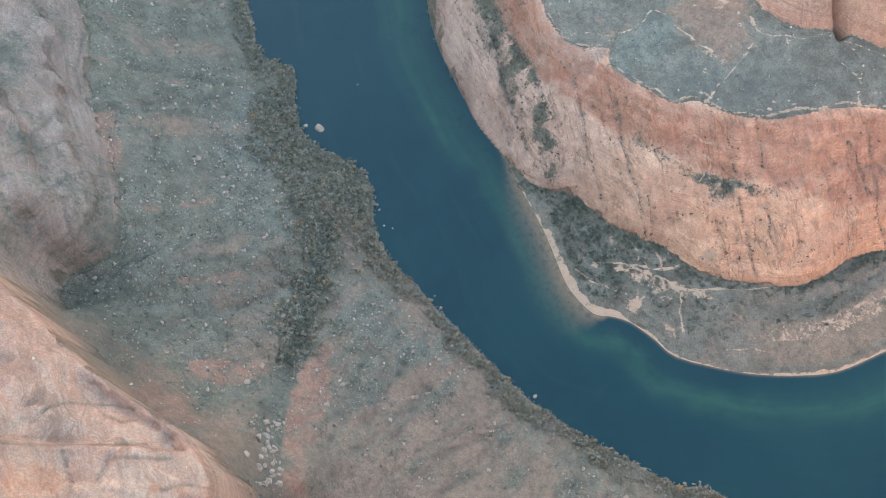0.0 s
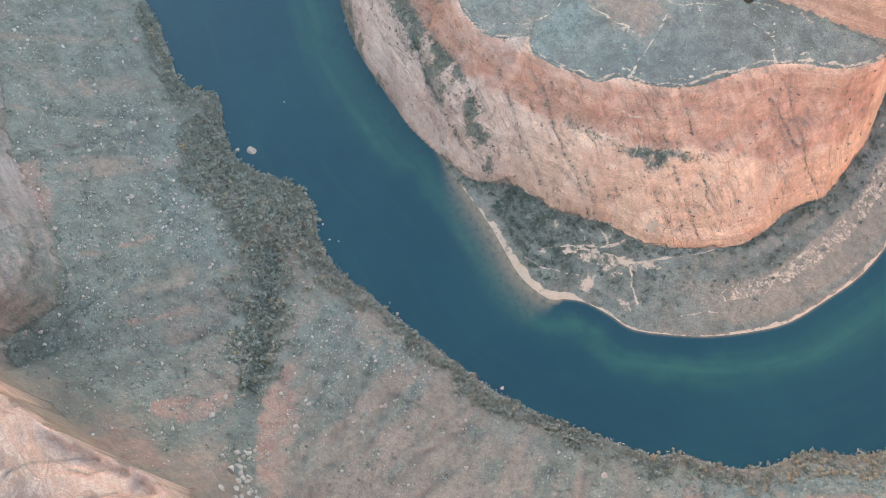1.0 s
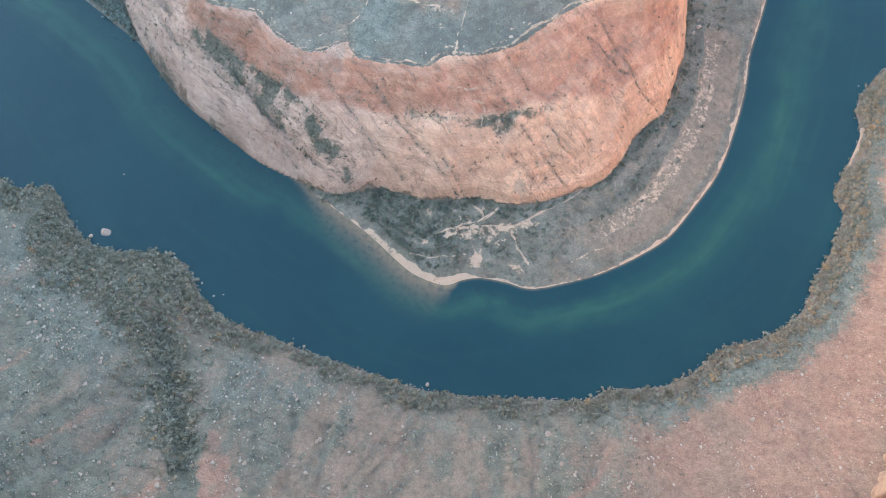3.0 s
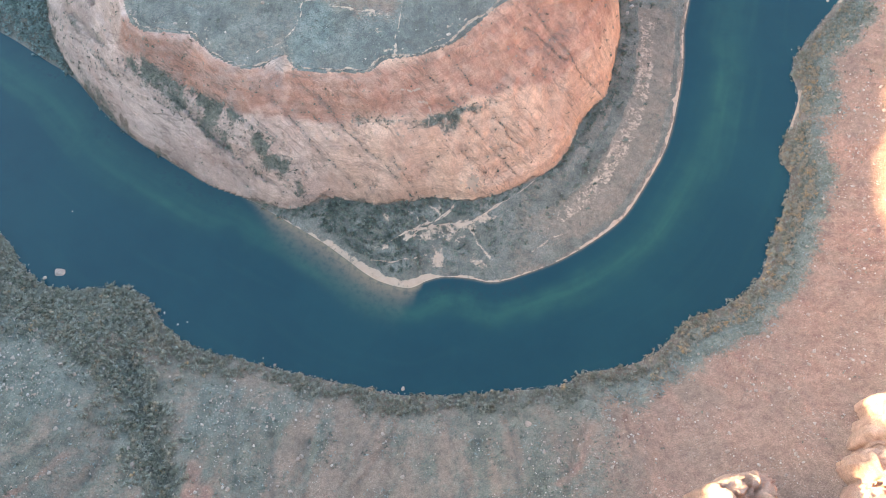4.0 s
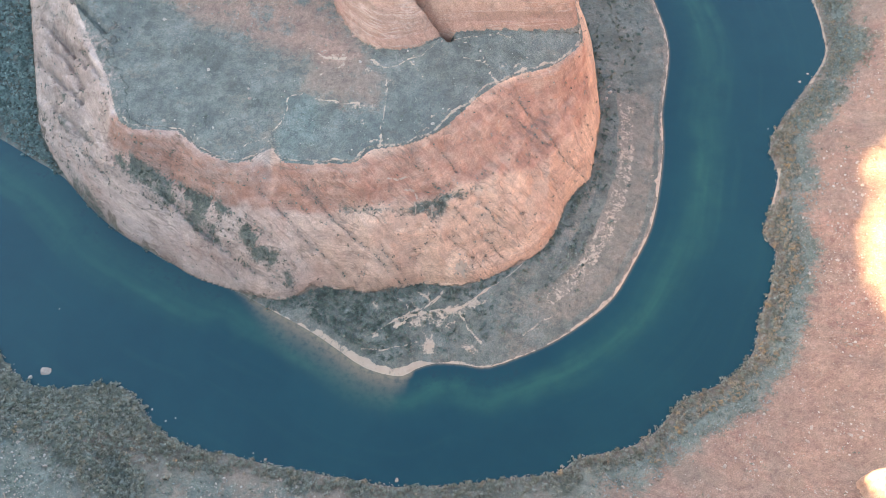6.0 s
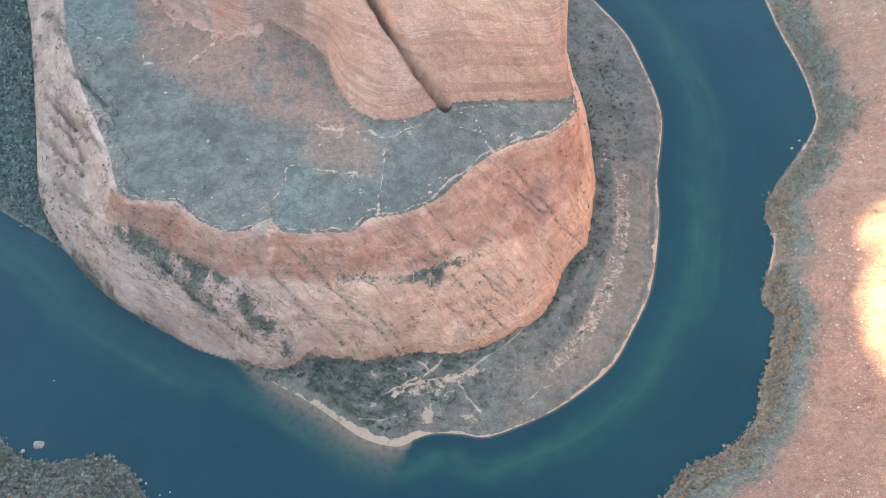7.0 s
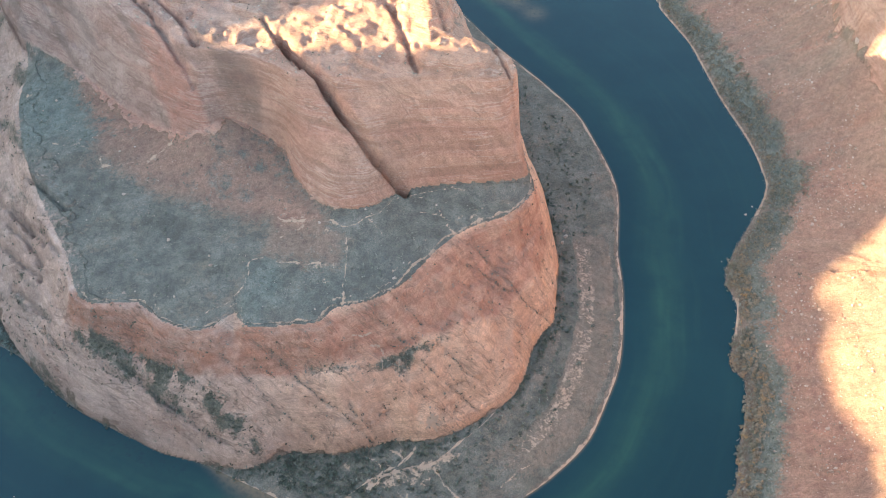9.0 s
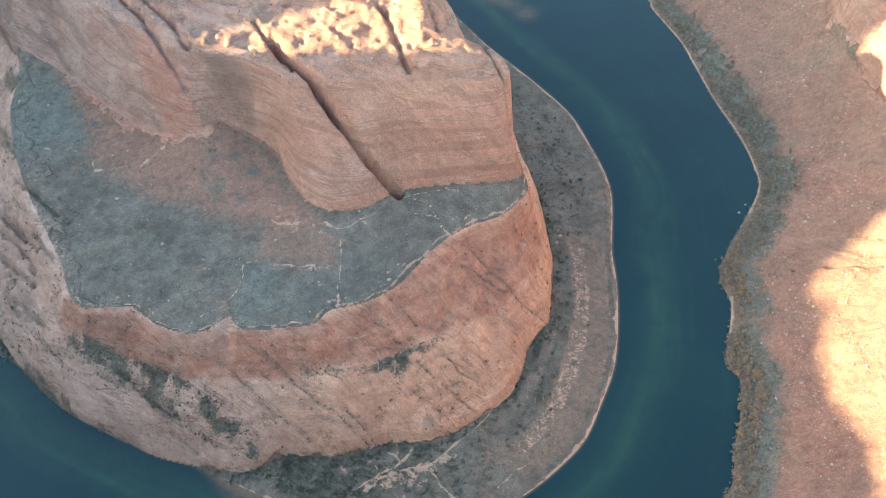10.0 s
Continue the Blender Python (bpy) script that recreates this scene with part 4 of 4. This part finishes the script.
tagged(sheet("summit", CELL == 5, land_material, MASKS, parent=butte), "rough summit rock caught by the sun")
canyon_wall = tagged(new("canyon_wall"), "steep orange sandstone canyon wall with a ledged rim", "cliff", kind="structure")
sheet("cliff_face", CELL == 8, land_material, MASKS, parent=canyon_wall)
sheet("rim_top", CELL == 9, land_material, MASKS, parent=canyon_wall)

# ---- the river ----
d = np.maximum(-S["in"], 0)
middle = 20 + 9 * ease(X, -50, 30) + 12 * ease(Y, 330, 480) * (X > 0) + 8 * ease(-X, 180, 300)
shoal = np.exp(-((d - middle + 6 * MID) / (10 + 6 * ease(X, 60, 160) + 7 * ease(-X, 150, 280))) ** 2) * (0.95 + 0.4 * BIG)
flow = rough(S["along_in"] * 0.09, d + 4 * BIG, 7, 3, salt=34)
shoal = shoal * np.clip(0.8 + 0.45 * flow, 0, 1.2) + 0.10 * ease(flow, 0.1, 0.6) * ease(d, 8, 20)
weed = np.exp(-((d - 9) / 8) ** 2) * (ease(X + 8 * MID + 5 * FINE, -50, -34) * (1 - ease(X + 12 * MID, 20, 60)) + 0.9 * ease(MID, 0.0, 0.4) * ease(-X, 130, 170))
sand = np.exp(-(d / (0.9 + 11 * ease(X, -215, -150) * (1 - ease(X + 8 * MID + 5 * FINE, -64, -42)))) ** 1.4) * ease(X, -225, -170)
for px, py in ((80, 938), (101, 914), (59, 950)):
    sand = sand + 0.5 * blot(px, py, 14)
WET = {"shoal": np.clip(shoal, 0, 1), "weed": np.clip(weed, 0, 1), "sand": np.clip(sand, 0, 1)}
tagged(sheet("water", LEAST == 0, water_material, WET, np.zeros(X.shape)), "calm deep blue river with green shoals along the bend", "river", kind="structure")


def ground_at(px, py):
    """Height of the land at the places."""
    i = np.clip(np.searchsorted(GX, px) - 1, 0, len(GX) - 2)
    j = np.clip(np.searchsorted(GY, py) - 1, 0, len(GY) - 2)
    fx, fy = (px - GX[i]) / (GX[i + 1] - GX[i]), (py - GY[j]) / (GY[j + 1] - GY[j])
    return (Z[j, i] * (1 - fx) + Z[j, i + 1] * fx) * (1 - fy) + (Z[j + 1, i] * (1 - fx) + Z[j + 1, i + 1] * fx) * fy


def value_at(grid, px, py):
    return grid[np.clip(np.searchsorted(GY, py), 0, len(GY) - 1), np.clip(np.searchsorted(GX, px), 0, len(GX) - 1)]


# ---- growth and stones ----
dice = np.random.default_rng(7)


def tuft(count, size, flatness, seed):
    """Leaf clumps of a bush about one metre across: corners of small quads on a rough dome."""
    r = np.random.default_rng(seed)
    lobes = r.normal(0, 0.22, (5, 3)) + (0, 0, 0.32 * flatness)
    v = []
    for k in range(count):
        away_ = r.normal(0, 1, 3)
        away_ /= np.linalg.norm(away_)
        away_[2] = abs(away_[2]) * 0.9 - 0.1
        c = lobes[k % 5] + away_ * r.uniform(0.16, 0.30) * (1, 1, flatness)
        a = np.cross(away_ + r.normal(0, 0.5, 3), (0.3, 0.5, 0.8))
        a /= np.linalg.norm(a)
        b = np.cross(away_, a)
        s = size * r.uniform(0.6, 1.3)
        v += [c - a * s - b * s * 0.6, c + a * s * 0.8 - b * s, c + a * s + b * s * 0.7, c - a * s * 0.7 + b * s]
    v = np.array(v)
    v[:, 2] = np.maximum(v[:, 2], 0.02)
    return v


def stone_shape(level, seed):
    """A broken, blocky stone about one metre across."""
    r = np.random.default_rng(seed)
    bm = bmesh.new()
    bmesh.ops.create_icosphere(bm, subdivisions=level, radius=0.5)
    v = np.array([p.co[:] for p in bm.verts])
    f = np.array([[p.index for p in q.verts] for q in bm.faces])
    bm.free()
    for _ in range(11):
        a = r.normal(0, 1, 3)
        a /= np.linalg.norm(a)
        cut = r.uniform(0.2, 0.38)
        over = np.maximum(v @ a - cut, 0)
        v = v - over[:, None] * a
    v = v * (r.uniform(0.8, 1.3), r.uniform(0.7, 1.0), r.uniform(0.55, 0.85))
    v[:, 2] += 0.16
    return v, f


def many(name, label, category, shapes, places, sizes, material, lift=0.0, quads=True):
    """One mesh of kind stuff from many turned and scaled copies of the shapes."""
    verts, faces, tones, base = [], [], [], 0
    pick = dice.integers(0, len(shapes), len(places))
    turn = dice.uniform(0, 2 * math.pi, len(places))
    tone = dice.uniform(0, 1, len(places))
    z = ground_at(places[:, 0], places[:, 1])
    for k, shape in enumerate(shapes):
        v, f = shape if isinstance(shape, tuple) else (shape, np.arange(len(shape)).reshape(-1, 4))
        sel = np.nonzero(pick == k)[0]
        if not len(sel):
            continue
        c, s = np.cos(turn[sel])[:, None], np.sin(turn[sel])[:, None]
        w = sizes[sel][:, None]
        p = np.stack([(v[:, 0] * c - v[:, 1] * s) * w + places[sel, 0][:, None], (v[:, 0] * s + v[:, 1] * c) * w + places[sel, 1][:, None],
                      v[:, 2] * w + (z[sel] + lift)[:, None]], 2)
        verts.append(p.reshape(-1, 3))
        faces.append((f[None] + (np.arange(len(sel)) * len(v))[:, None, None]).reshape(-1, f.shape[1]) + base)
        tones.append(np.repeat(tone[sel], len(v)))
        base += len(sel) * len(v)
    ob = new(name, mesh_of(name, np.vstack(verts), np.vstack(faces), material, False, np.concatenate(tones)))
    return tagged(ob, label, category, kind="stuff")


def strew(count, box, chance):
    """Places in the box, kept with the given chance (an array function of x and y)."""
    px, py = dice.uniform(box[0], box[1], count), dice.uniform(box[2], box[3], count)
    keep = dice.uniform(0, 1, count) < chance(px, py)
    return np.stack([px[keep], py[keep]], 1)


def at(name):
    return lambda px, py: value_at(S[name], px, py)


BARS = streak(SANDBARS, 3.0, 0.2)


def belt(px, py):
    """How thickly the outer bank is grown over."""
    d = -value_at(S["out"], px, py)
    wide = 13 + 5 * value_at(MID, px, py) + 34 * np.exp(-((px + 330) / 75) ** 2) + 16 * ease(py, 500, 600) * (px > 0) + 5 * ease(px, 110, 160)
    bank = ease(d, -1.8, -0.2) * (1 - ease(d, wide * 0.7, wide * 1.25)) * ((value_at(ZONE, px, py) == 7) | (d > -2))
    bank = bank * (1 - value_at(BARS, px, py))
    bank = bank * np.where((py > 540) & (px > 0), ease(d, 2, 5), 1)
    gully = np.zeros(len(px))
    for (ax, ay), w in zip(((-284, 160), (-270, 150), (-258, 140), (-247, 122), (-236, 108), (-226, 95), (-217, 82), (-208, 68), (-200, 55)), (16, 17, 18, 18, 17, 16, 15, 13, 10)):
        gully = np.maximum(gully, np.exp(-((px - ax) ** 2 + (py - ay) ** 2) / w ** 2))
    return np.clip(bank * (0.8 + 0.4 * value_at(MID, px, py) - 0.5 * ease(-px, 250, 300) * ease(d, 10, 20) * (value_at(MID, px, py) < 0.1)) + gully, 0, 1)


BUSHES = [tuft(60, 0.095, 0.85, 100 + k) for k in range(8)]
SMALL = [tuft(16, 0.17, 0.7, 200 + k) for k in range(6)]
SCATTER = (-600, 600, -60, 960)
spots = strew(250000, (-520, 420, 40, 960), lambda px, py: 0.47 * np.clip(1.3 * belt(px, py), 0, 1))
width = dice.uniform(1.7, 6.4, len(spots)) * np.where(spots[:, 0] < -200, 1.1, 0.95) * (1 - 0.3 * ease(spots[:, 1], 480, 560))
inland = -value_at(S["out"], spots[:, 0], spots[:, 1])
warm = dice.uniform(0, 1, len(spots)) < 0.07 + (0.2 + 0.6 * ease(inland, 5, 12)) * ease(spots[:, 0], 110, 190) * (1 - 0.8 * ease(spots[:, 1], 480, 560))
order = np.argsort(-width)
chosen = [k for k in order if abs(spots[k, 0]) < 430 and spots[k, 1] < 640][:260]
rest = np.setdiff1d(np.arange(len(spots)), chosen)


def bush(shape, k, leaves):
    """A riverbank bush: forked stems under a loose crown."""
    thing = new("riverbank_shrub")
    bm = bmesh.new()
    r = random.Random(k)
    for _ in range(4):
        a, lean = r.uniform(0, 6.28), r.uniform(0.08, 0.24)
        foot, tip = Vector((0.02 * math.cos(a), 0.02 * math.sin(a), -0.08)), Vector((lean * math.cos(a), lean * math.sin(a), 0.36))
        got = bmesh.ops.create_cone(bm, segments=5, radius1=0.024, radius2=0.008, depth=(tip - foot).length)["verts"]
        bmesh.ops.transform(bm, matrix=Matrix.Translation((foot + tip) / 2) @ (tip - foot).to_track_quat("Z", "Y").to_matrix().to_4x4(), verts=got)
    me = bpy.data.meshes.new("stem")
    bm.to_mesh(me)
    bm.free()
    me.materials.append(bark)
    new("stem", me).parent = thing
    new("crown", mesh_of("crown", shape, np.arange(len(shape)).reshape(-1, 4), leaves)).parent = thing
    return thing


FIRST = {}
for k in chosen:
    kind = (int(k) % 8, bool(warm[k]))
    px, py = spots[k]
    m = Matrix.Translation((px, py, float(ground_at(spots[k:k + 1, 0], spots[k:k + 1, 1])[0]))) @ pose(0, 0, 0, 0, 0, float(dice.uniform(0, 360)))
    w = float(width[k])
    if kind not in FIRST:
        thing = bush(BUSHES[kind[0]], int(k), leaf_rust if kind[1] else leaf_green)
        FIRST[kind] = thing
        thing.matrix_basis = m
    else:
        thing = copy_thing(FIRST[kind], m)
    thing.scale = (w, w, w)
    tagged(thing, "bushy riverbank shrub with rust-tan autumn leaves" if kind[1] else "bushy grey-green riverbank shrub on the shore", "shrub", "shrubs along the river bank")
for flag, mat_, label in ((False, leaf_green_many, "dense grey-green willow and tamarisk thicket on the bank"), (True, leaf_rust_many, "rust-tan autumn thicket along the bank")):
    sel = rest[warm[rest] == flag]
    many("bank_thicket", label, "thicket", BUSHES, spots[sel], width[sel], mat_)

# thickets on the river flat and the far bar
def flat_growth(px, py):
    d_in, d_foot = value_at(S["in"], px, py), -value_at(S["foot"], px, py)
    on = value_at(ZONE, px, py) == 1
    base = 1.6 * np.exp(-((px + 110) / 56) ** 2) * ease(d_in, 9, 14) + 0.75 * (1 - ease(d_foot, 5, 11)) + 0.16 * ease(d_in, 20, 30) + 0.9 * (px < -395) * ease(d_in, 2, 8)
    return on * np.clip(base, 0, 1.5) * (1 - 0.95 * np.clip(value_at(MASKS["pale"], px, py) * 1.6, 0, 1)) * (0.7 + 0.6 * value_at(MID, px, py))


spots2 = strew(190000, (-600, 190, 240, 960), lambda px, py: 0.45 * flat_growth(px, py))
size2 = dice.uniform(1.6, 4.4, len(spots2)) * np.where(spots2[:, 0] < -390, 1.6, 1.0)
bar = spots2[:, 0] < -390
many("flat_thicket", "low dark green brush over the river flat", "brush", SMALL + BUSHES[:3], spots2[~bar], size2[~bar], leaf_dark)
many("bar_thicket", "thick grey-green willows on the upstream bar", "thicket", SMALL, spots2[bar], size2[bar], leaf_bar)


# desert brush on the slickrock, the bench and the slopes
def dry_brush(px, py):
    zone = value_at(ZONE, px, py)
    scrub = value_at(MASKS["scrub"], px, py)
    mid = value_at(MID, px, py)
    return (zone == 2) * (0.02 + 0.4 * scrub) + (zone == 3) * 0.22 * (0.4 + 1.5 * mid) + (zone == 7) * 0.75 * scrub * (0.6 + 1.2 * mid) + (zone == 5) * 0.05 + (zone == 1) * 0.2 * scrub


def sage_strip(px, py):
    d, zone = -value_at(S["out"], px, py), value_at(ZONE, px, py)
    strip = ease(d, 8 - 6 * ease(py, 480, 540), 14 - 6 * ease(py, 480, 540)) * (1 - ease(d, 24 + 8 * value_at(MID, px, py), 40 + 10 * value_at(MID, px, py))) * ease(px, 85, 120)
    left = (px < 60) * 0.16 * ease(d, 14, 30) * np.clip(value_at(MASKS["scrub"], px, py) + 0.9 * value_at(MID, px, py), 0, 1)
    return (zone == 7) * np.clip(strip + left, 0, 1)


spots6 = strew(420000, (-520, 450, -40, 760), lambda px, py: 0.34 * sage_strip(px, py))
many("pale_sage", "pale blue-grey sage clumps on the slope above the bank", "brush", [tuft(8, 0.21, 0.65, 340 + k) for k in range(5)], spots6, dice.uniform(1.0, 2.3, len(spots6)), leaf_pale)
spots3 = strew(300000, SCATTER, lambda px, py: 0.5 * dry_brush(px, py))
size3 = dice.uniform(0.8, 2.3, len(spots3)) ** 1.1
size3[value_at(ZONE, spots3[:, 0], spots3[:, 1]) == 2] *= 1.2
many("desert_brush", "scattered grey-green desert brush on rock and slope", "brush", [tuft(8, 0.21, 0.65, 300 + k) for k in range(5)], spots3, size3, leaf_sage)


# bushes rooted in the joints and hollows of the slickrock
def beside(lines, count, spread_):
    """Places strewn along the lines."""
    out = []
    for line in lines:
        p = smooth(line, 3.0)
        n = max(4, int(count * len(p) * 3.0))
        u = dice.uniform(0, len(p) - 1.001, n)
        k = u.astype(int)
        out.append(p[k] + (p[k + 1] - p[k]) * (u - k)[:, None] + dice.normal(0, spread_, (n, 2)))
    return np.vstack(out)


def hollow_growth(px, py):
    mid, grown = value_at(MID, px, py), value_at(MASKS["scrub"], px, py)
    return (value_at(ZONE, px, py) == 2) * (0.008 + 0.04 * (mid > 0.15) * (px < 20) + 0.30 * (grown > 0.5)) * 0.14


spots5 = np.vstack([strew(520000, (-440, 110, 300, 520), hollow_growth), beside(FLANK_JOINTS, 0.30, 1.6),
                    beside([LEDGE], 0.8, 2.4), beside([BRUSH_BAND], 1.7, 5.0), beside([BRUSH_LINE], 0.9, 2.0)])
many("joint_brush", "dark brush rooted in joints of the slickrock", "brush", SMALL, spots5, dice.uniform(0.8, 2.5, len(spots5)), leaf_joint)


places = np.vstack([beside(FACE_JOINTS, 0.75, 0.5), beside(FLANK_JOINTS, 0.5, 0.7)])
many("crack_brush", "small dark shrubs lined up along thin cracks", "brush", SMALL, places, dice.uniform(0.8, 2.0, len(places)), leaf_dark)


# stones
STONY = area(PALE_FIELD, 8.0) + area(SAGE_FIELD, 9.0) + area(PINK_STONES, 5.0) + 0.7 * area(RED_MIDDLE, 9.0) + 0.5 * streak(THIN_RED, 7.0)


def rubble(px, py):
    zone, mid, big = value_at(ZONE, px, py), value_at(MID, px, py), value_at(BIG, px, py)
    d = -value_at(S["out"], px, py)
    return (zone == 7) * ease(d, 14, 40) * np.clip(0.12 + 0.9 * mid + 0.4 * big + 0.12 * (px > 100) + 0.22 * ease(-px, 120, 180), 0.03, 1) + (zone == 7) * 0.55 * value_at(STONY, px, py) + (zone == 3) * 0.02 + (zone == 5) * 0.12 + (zone == 9) * 0.04


spots4 = strew(520000, SCATTER, lambda px, py: 0.32 * rubble(px, py))
size4 = 0.65 + 0.95 * dice.pareto(2.6, len(spots4))
size4 = np.minimum(size4, 4.5)
order = np.argsort(-size4)
view = [k for k in order if -460 < spots4[k, 0] < 420 and -40 < spots4[k, 1] < 700]
singles, small_ones = view[:230], np.setdiff1d(np.arange(len(spots4)), view[:230])
ROCKS = [mesh_of("boulder", *stone_shape(2, 400 + k), stone_one) for k in range(8)]
many("rubble", "scattered pale sandstone rubble", "rubble", [stone_shape(1, 500 + k) for k in range(6)], spots4[small_ones], size4[small_ones], stone_many, -0.05)


def boulder(px, py, w, label, group, sink=0.12):
    ob = new("boulder", ROCKS[int(dice.integers(0, 8))])
    z = max(float(ground_at(np.array([px]), np.array([py]))[0]), -0.6)
    ob.matrix_world = pose(px, py, z - sink * w, float(dice.uniform(-14, 14)), float(dice.uniform(-14, 14)), float(dice.uniform(0, 360))) @ Matrix.Diagonal((w, w, w, 1))
    return tagged(ob, label, "boulder", group)


for k in singles:
    boulder(float(spots4[k, 0]), float(spots4[k, 1]), float(size4[k]), "fallen pale sandstone boulder on the slope", "boulders on the slope")
# rounded knobs that stand out from the rim into the sun
def knob(px, py, z, wide, high, seed):
    bm = bmesh.new()
    bmesh.ops.create_icosphere(bm, subdivisions=5, radius=1.0)
    v = np.array([p.co[:] for p in bm.verts])
    box = np.sign(v) * np.abs(v) ** 0.6
    n = rough(v[:, 0] * 10 + seed * 9, v[:, 1] * 10 + v[:, 2] * 6, 9, 4, salt=seed)
    cleft = np.abs(rough(v[:, 0] * 10 - seed * 5, v[:, 1] * 10 + v[:, 2] * 2, 6, 2, salt=seed + 3))
    v = (0.32 * v + 0.68 * box) * (0.90 + 0.34 * n + 0.55 * np.minimum(cleft, 0.3))[:, None] * (wide, wide * 0.8, high)
    v[:, 2] = ledges(v[:, 2], 6.0, 2 * n, 0.75)
    for p, c in zip(bm.verts, v):
        p.co = c
    me = bpy.data.meshes.new("rock_knob")
    bm.to_mesh(me)
    bm.free()
    me.polygons.foreach_set("use_smooth", np.ones(len(me.polygons), bool))
    for key, value in (("rock", 1.0), ("upper", 0.6), ("slab", 0.0), ("red", 0.15), ("buff_tint", 0.5)):
        me.attributes.new(key, "FLOAT", "POINT").data.foreach_set("value", np.full(len(v), value, np.float32))
    me.materials.append(land_material)
    ob = new("rock_knob", me)
    ob.matrix_world = pose(px, py, z, 0, 0, seed * 40)
    return tagged(ob, "rounded sunlit sandstone knob standing on the canyon rim", "rock", "knobs along the rim")


for k, (px, py, wide, high) in enumerate(((170, 94, 15, 62), (188, 99, 14, 54), (266, 122, 16, 34), (277, 144, 17, 34), (287, 168, 16, 28), (258, 102, 13, 30))):
    knob(px, py, float(ground_at(np.array([px]), np.array([py]))[0]) + 4, wide, high, k + 1)


# known large boulders: place and width
for px, py, w in ((-338, 220, 11), (-349, 213, 5), (-49, 159, 4.5), (-345, 274, 2.5), (-160, 169, 2.6), (-150, 165, 4), (-366, 223, 3), (-246, 196, 3),
                  (-233, 188, 3), (-226, 191, 2.4), (295, 578, 4), (304, 589, 3.4), (263, 509, 3), (260, 517, 2.4)):
    boulder(px, py, w, "wet sandstone boulder standing in the river", "boulders in the river", 0.1)
for px, py, w in ((-373, 121, 7), (-403, 113, 4), (-492, 250, 8), (-228, 73, 6), (-205, 35, 6), (-201, 19, 7), (-208, 40, 5), (-151, 45, 6), (-269, 20, 7),
                  (-114, 96, 5), (-114, 69, 5.5), (-79, 109, 4), (-74, 133, 4), (49, 141, 7), (-115, 93, 6), (-110, 104, 4), (191, 186, 5), (211, 222, 4),
                  (250, 207, 4.5), (271, 217, 4), (423, 744, 9), (366, 629, 5), (401, 634, 4), (111, 542, 6), (107, 534, 5), (110, 549, 4), (-160, -2, 8), (-150, -14, 7), (-168, 8, 6)):
    boulder(px, py, w, "large weathered pink sandstone boulder", "large boulders")
# a tongue of tumbled blocks at the head of the ravine
HEAP = np.array([(-178, 5), (-168, 18), (-144, 1), (-123, -13), (-128, -24), (-155, -5)], float)
tumble = strew(420, (*np.sort(HEAP[:, 0])[[0, -1]], *np.sort(HEAP[:, 1])[[0, -1]]), lambda px, py: 0.7 * inside(px, py, HEAP))[:60]
for px, py in tumble:
    boulder(float(px), float(py), float(dice.uniform(2.2, 5.6)), "blocky grey-pink boulder tumbled into the ravine", "blocks in the ravine")
# stones along the water's edge
edge = LINES["out"]
edge = edge[(edge[:, 1] < 900) & (edge[:, 0] > -500)]
t = dice.uniform(0, len(edge) - 1.001, 1700)
i = t.astype(int)
pts = edge[i] + (edge[i + 1] - edge[i]) * (t - i)[:, None] + dice.normal(0, 1.3, (1700, 2))
many("shore_stones", "pale stones lining the water's edge", "stones", [stone_shape(1, 600 + k) for k in range(4)], pts, dice.uniform(0.5, 1.9, 1700), stone_many, 0.25)
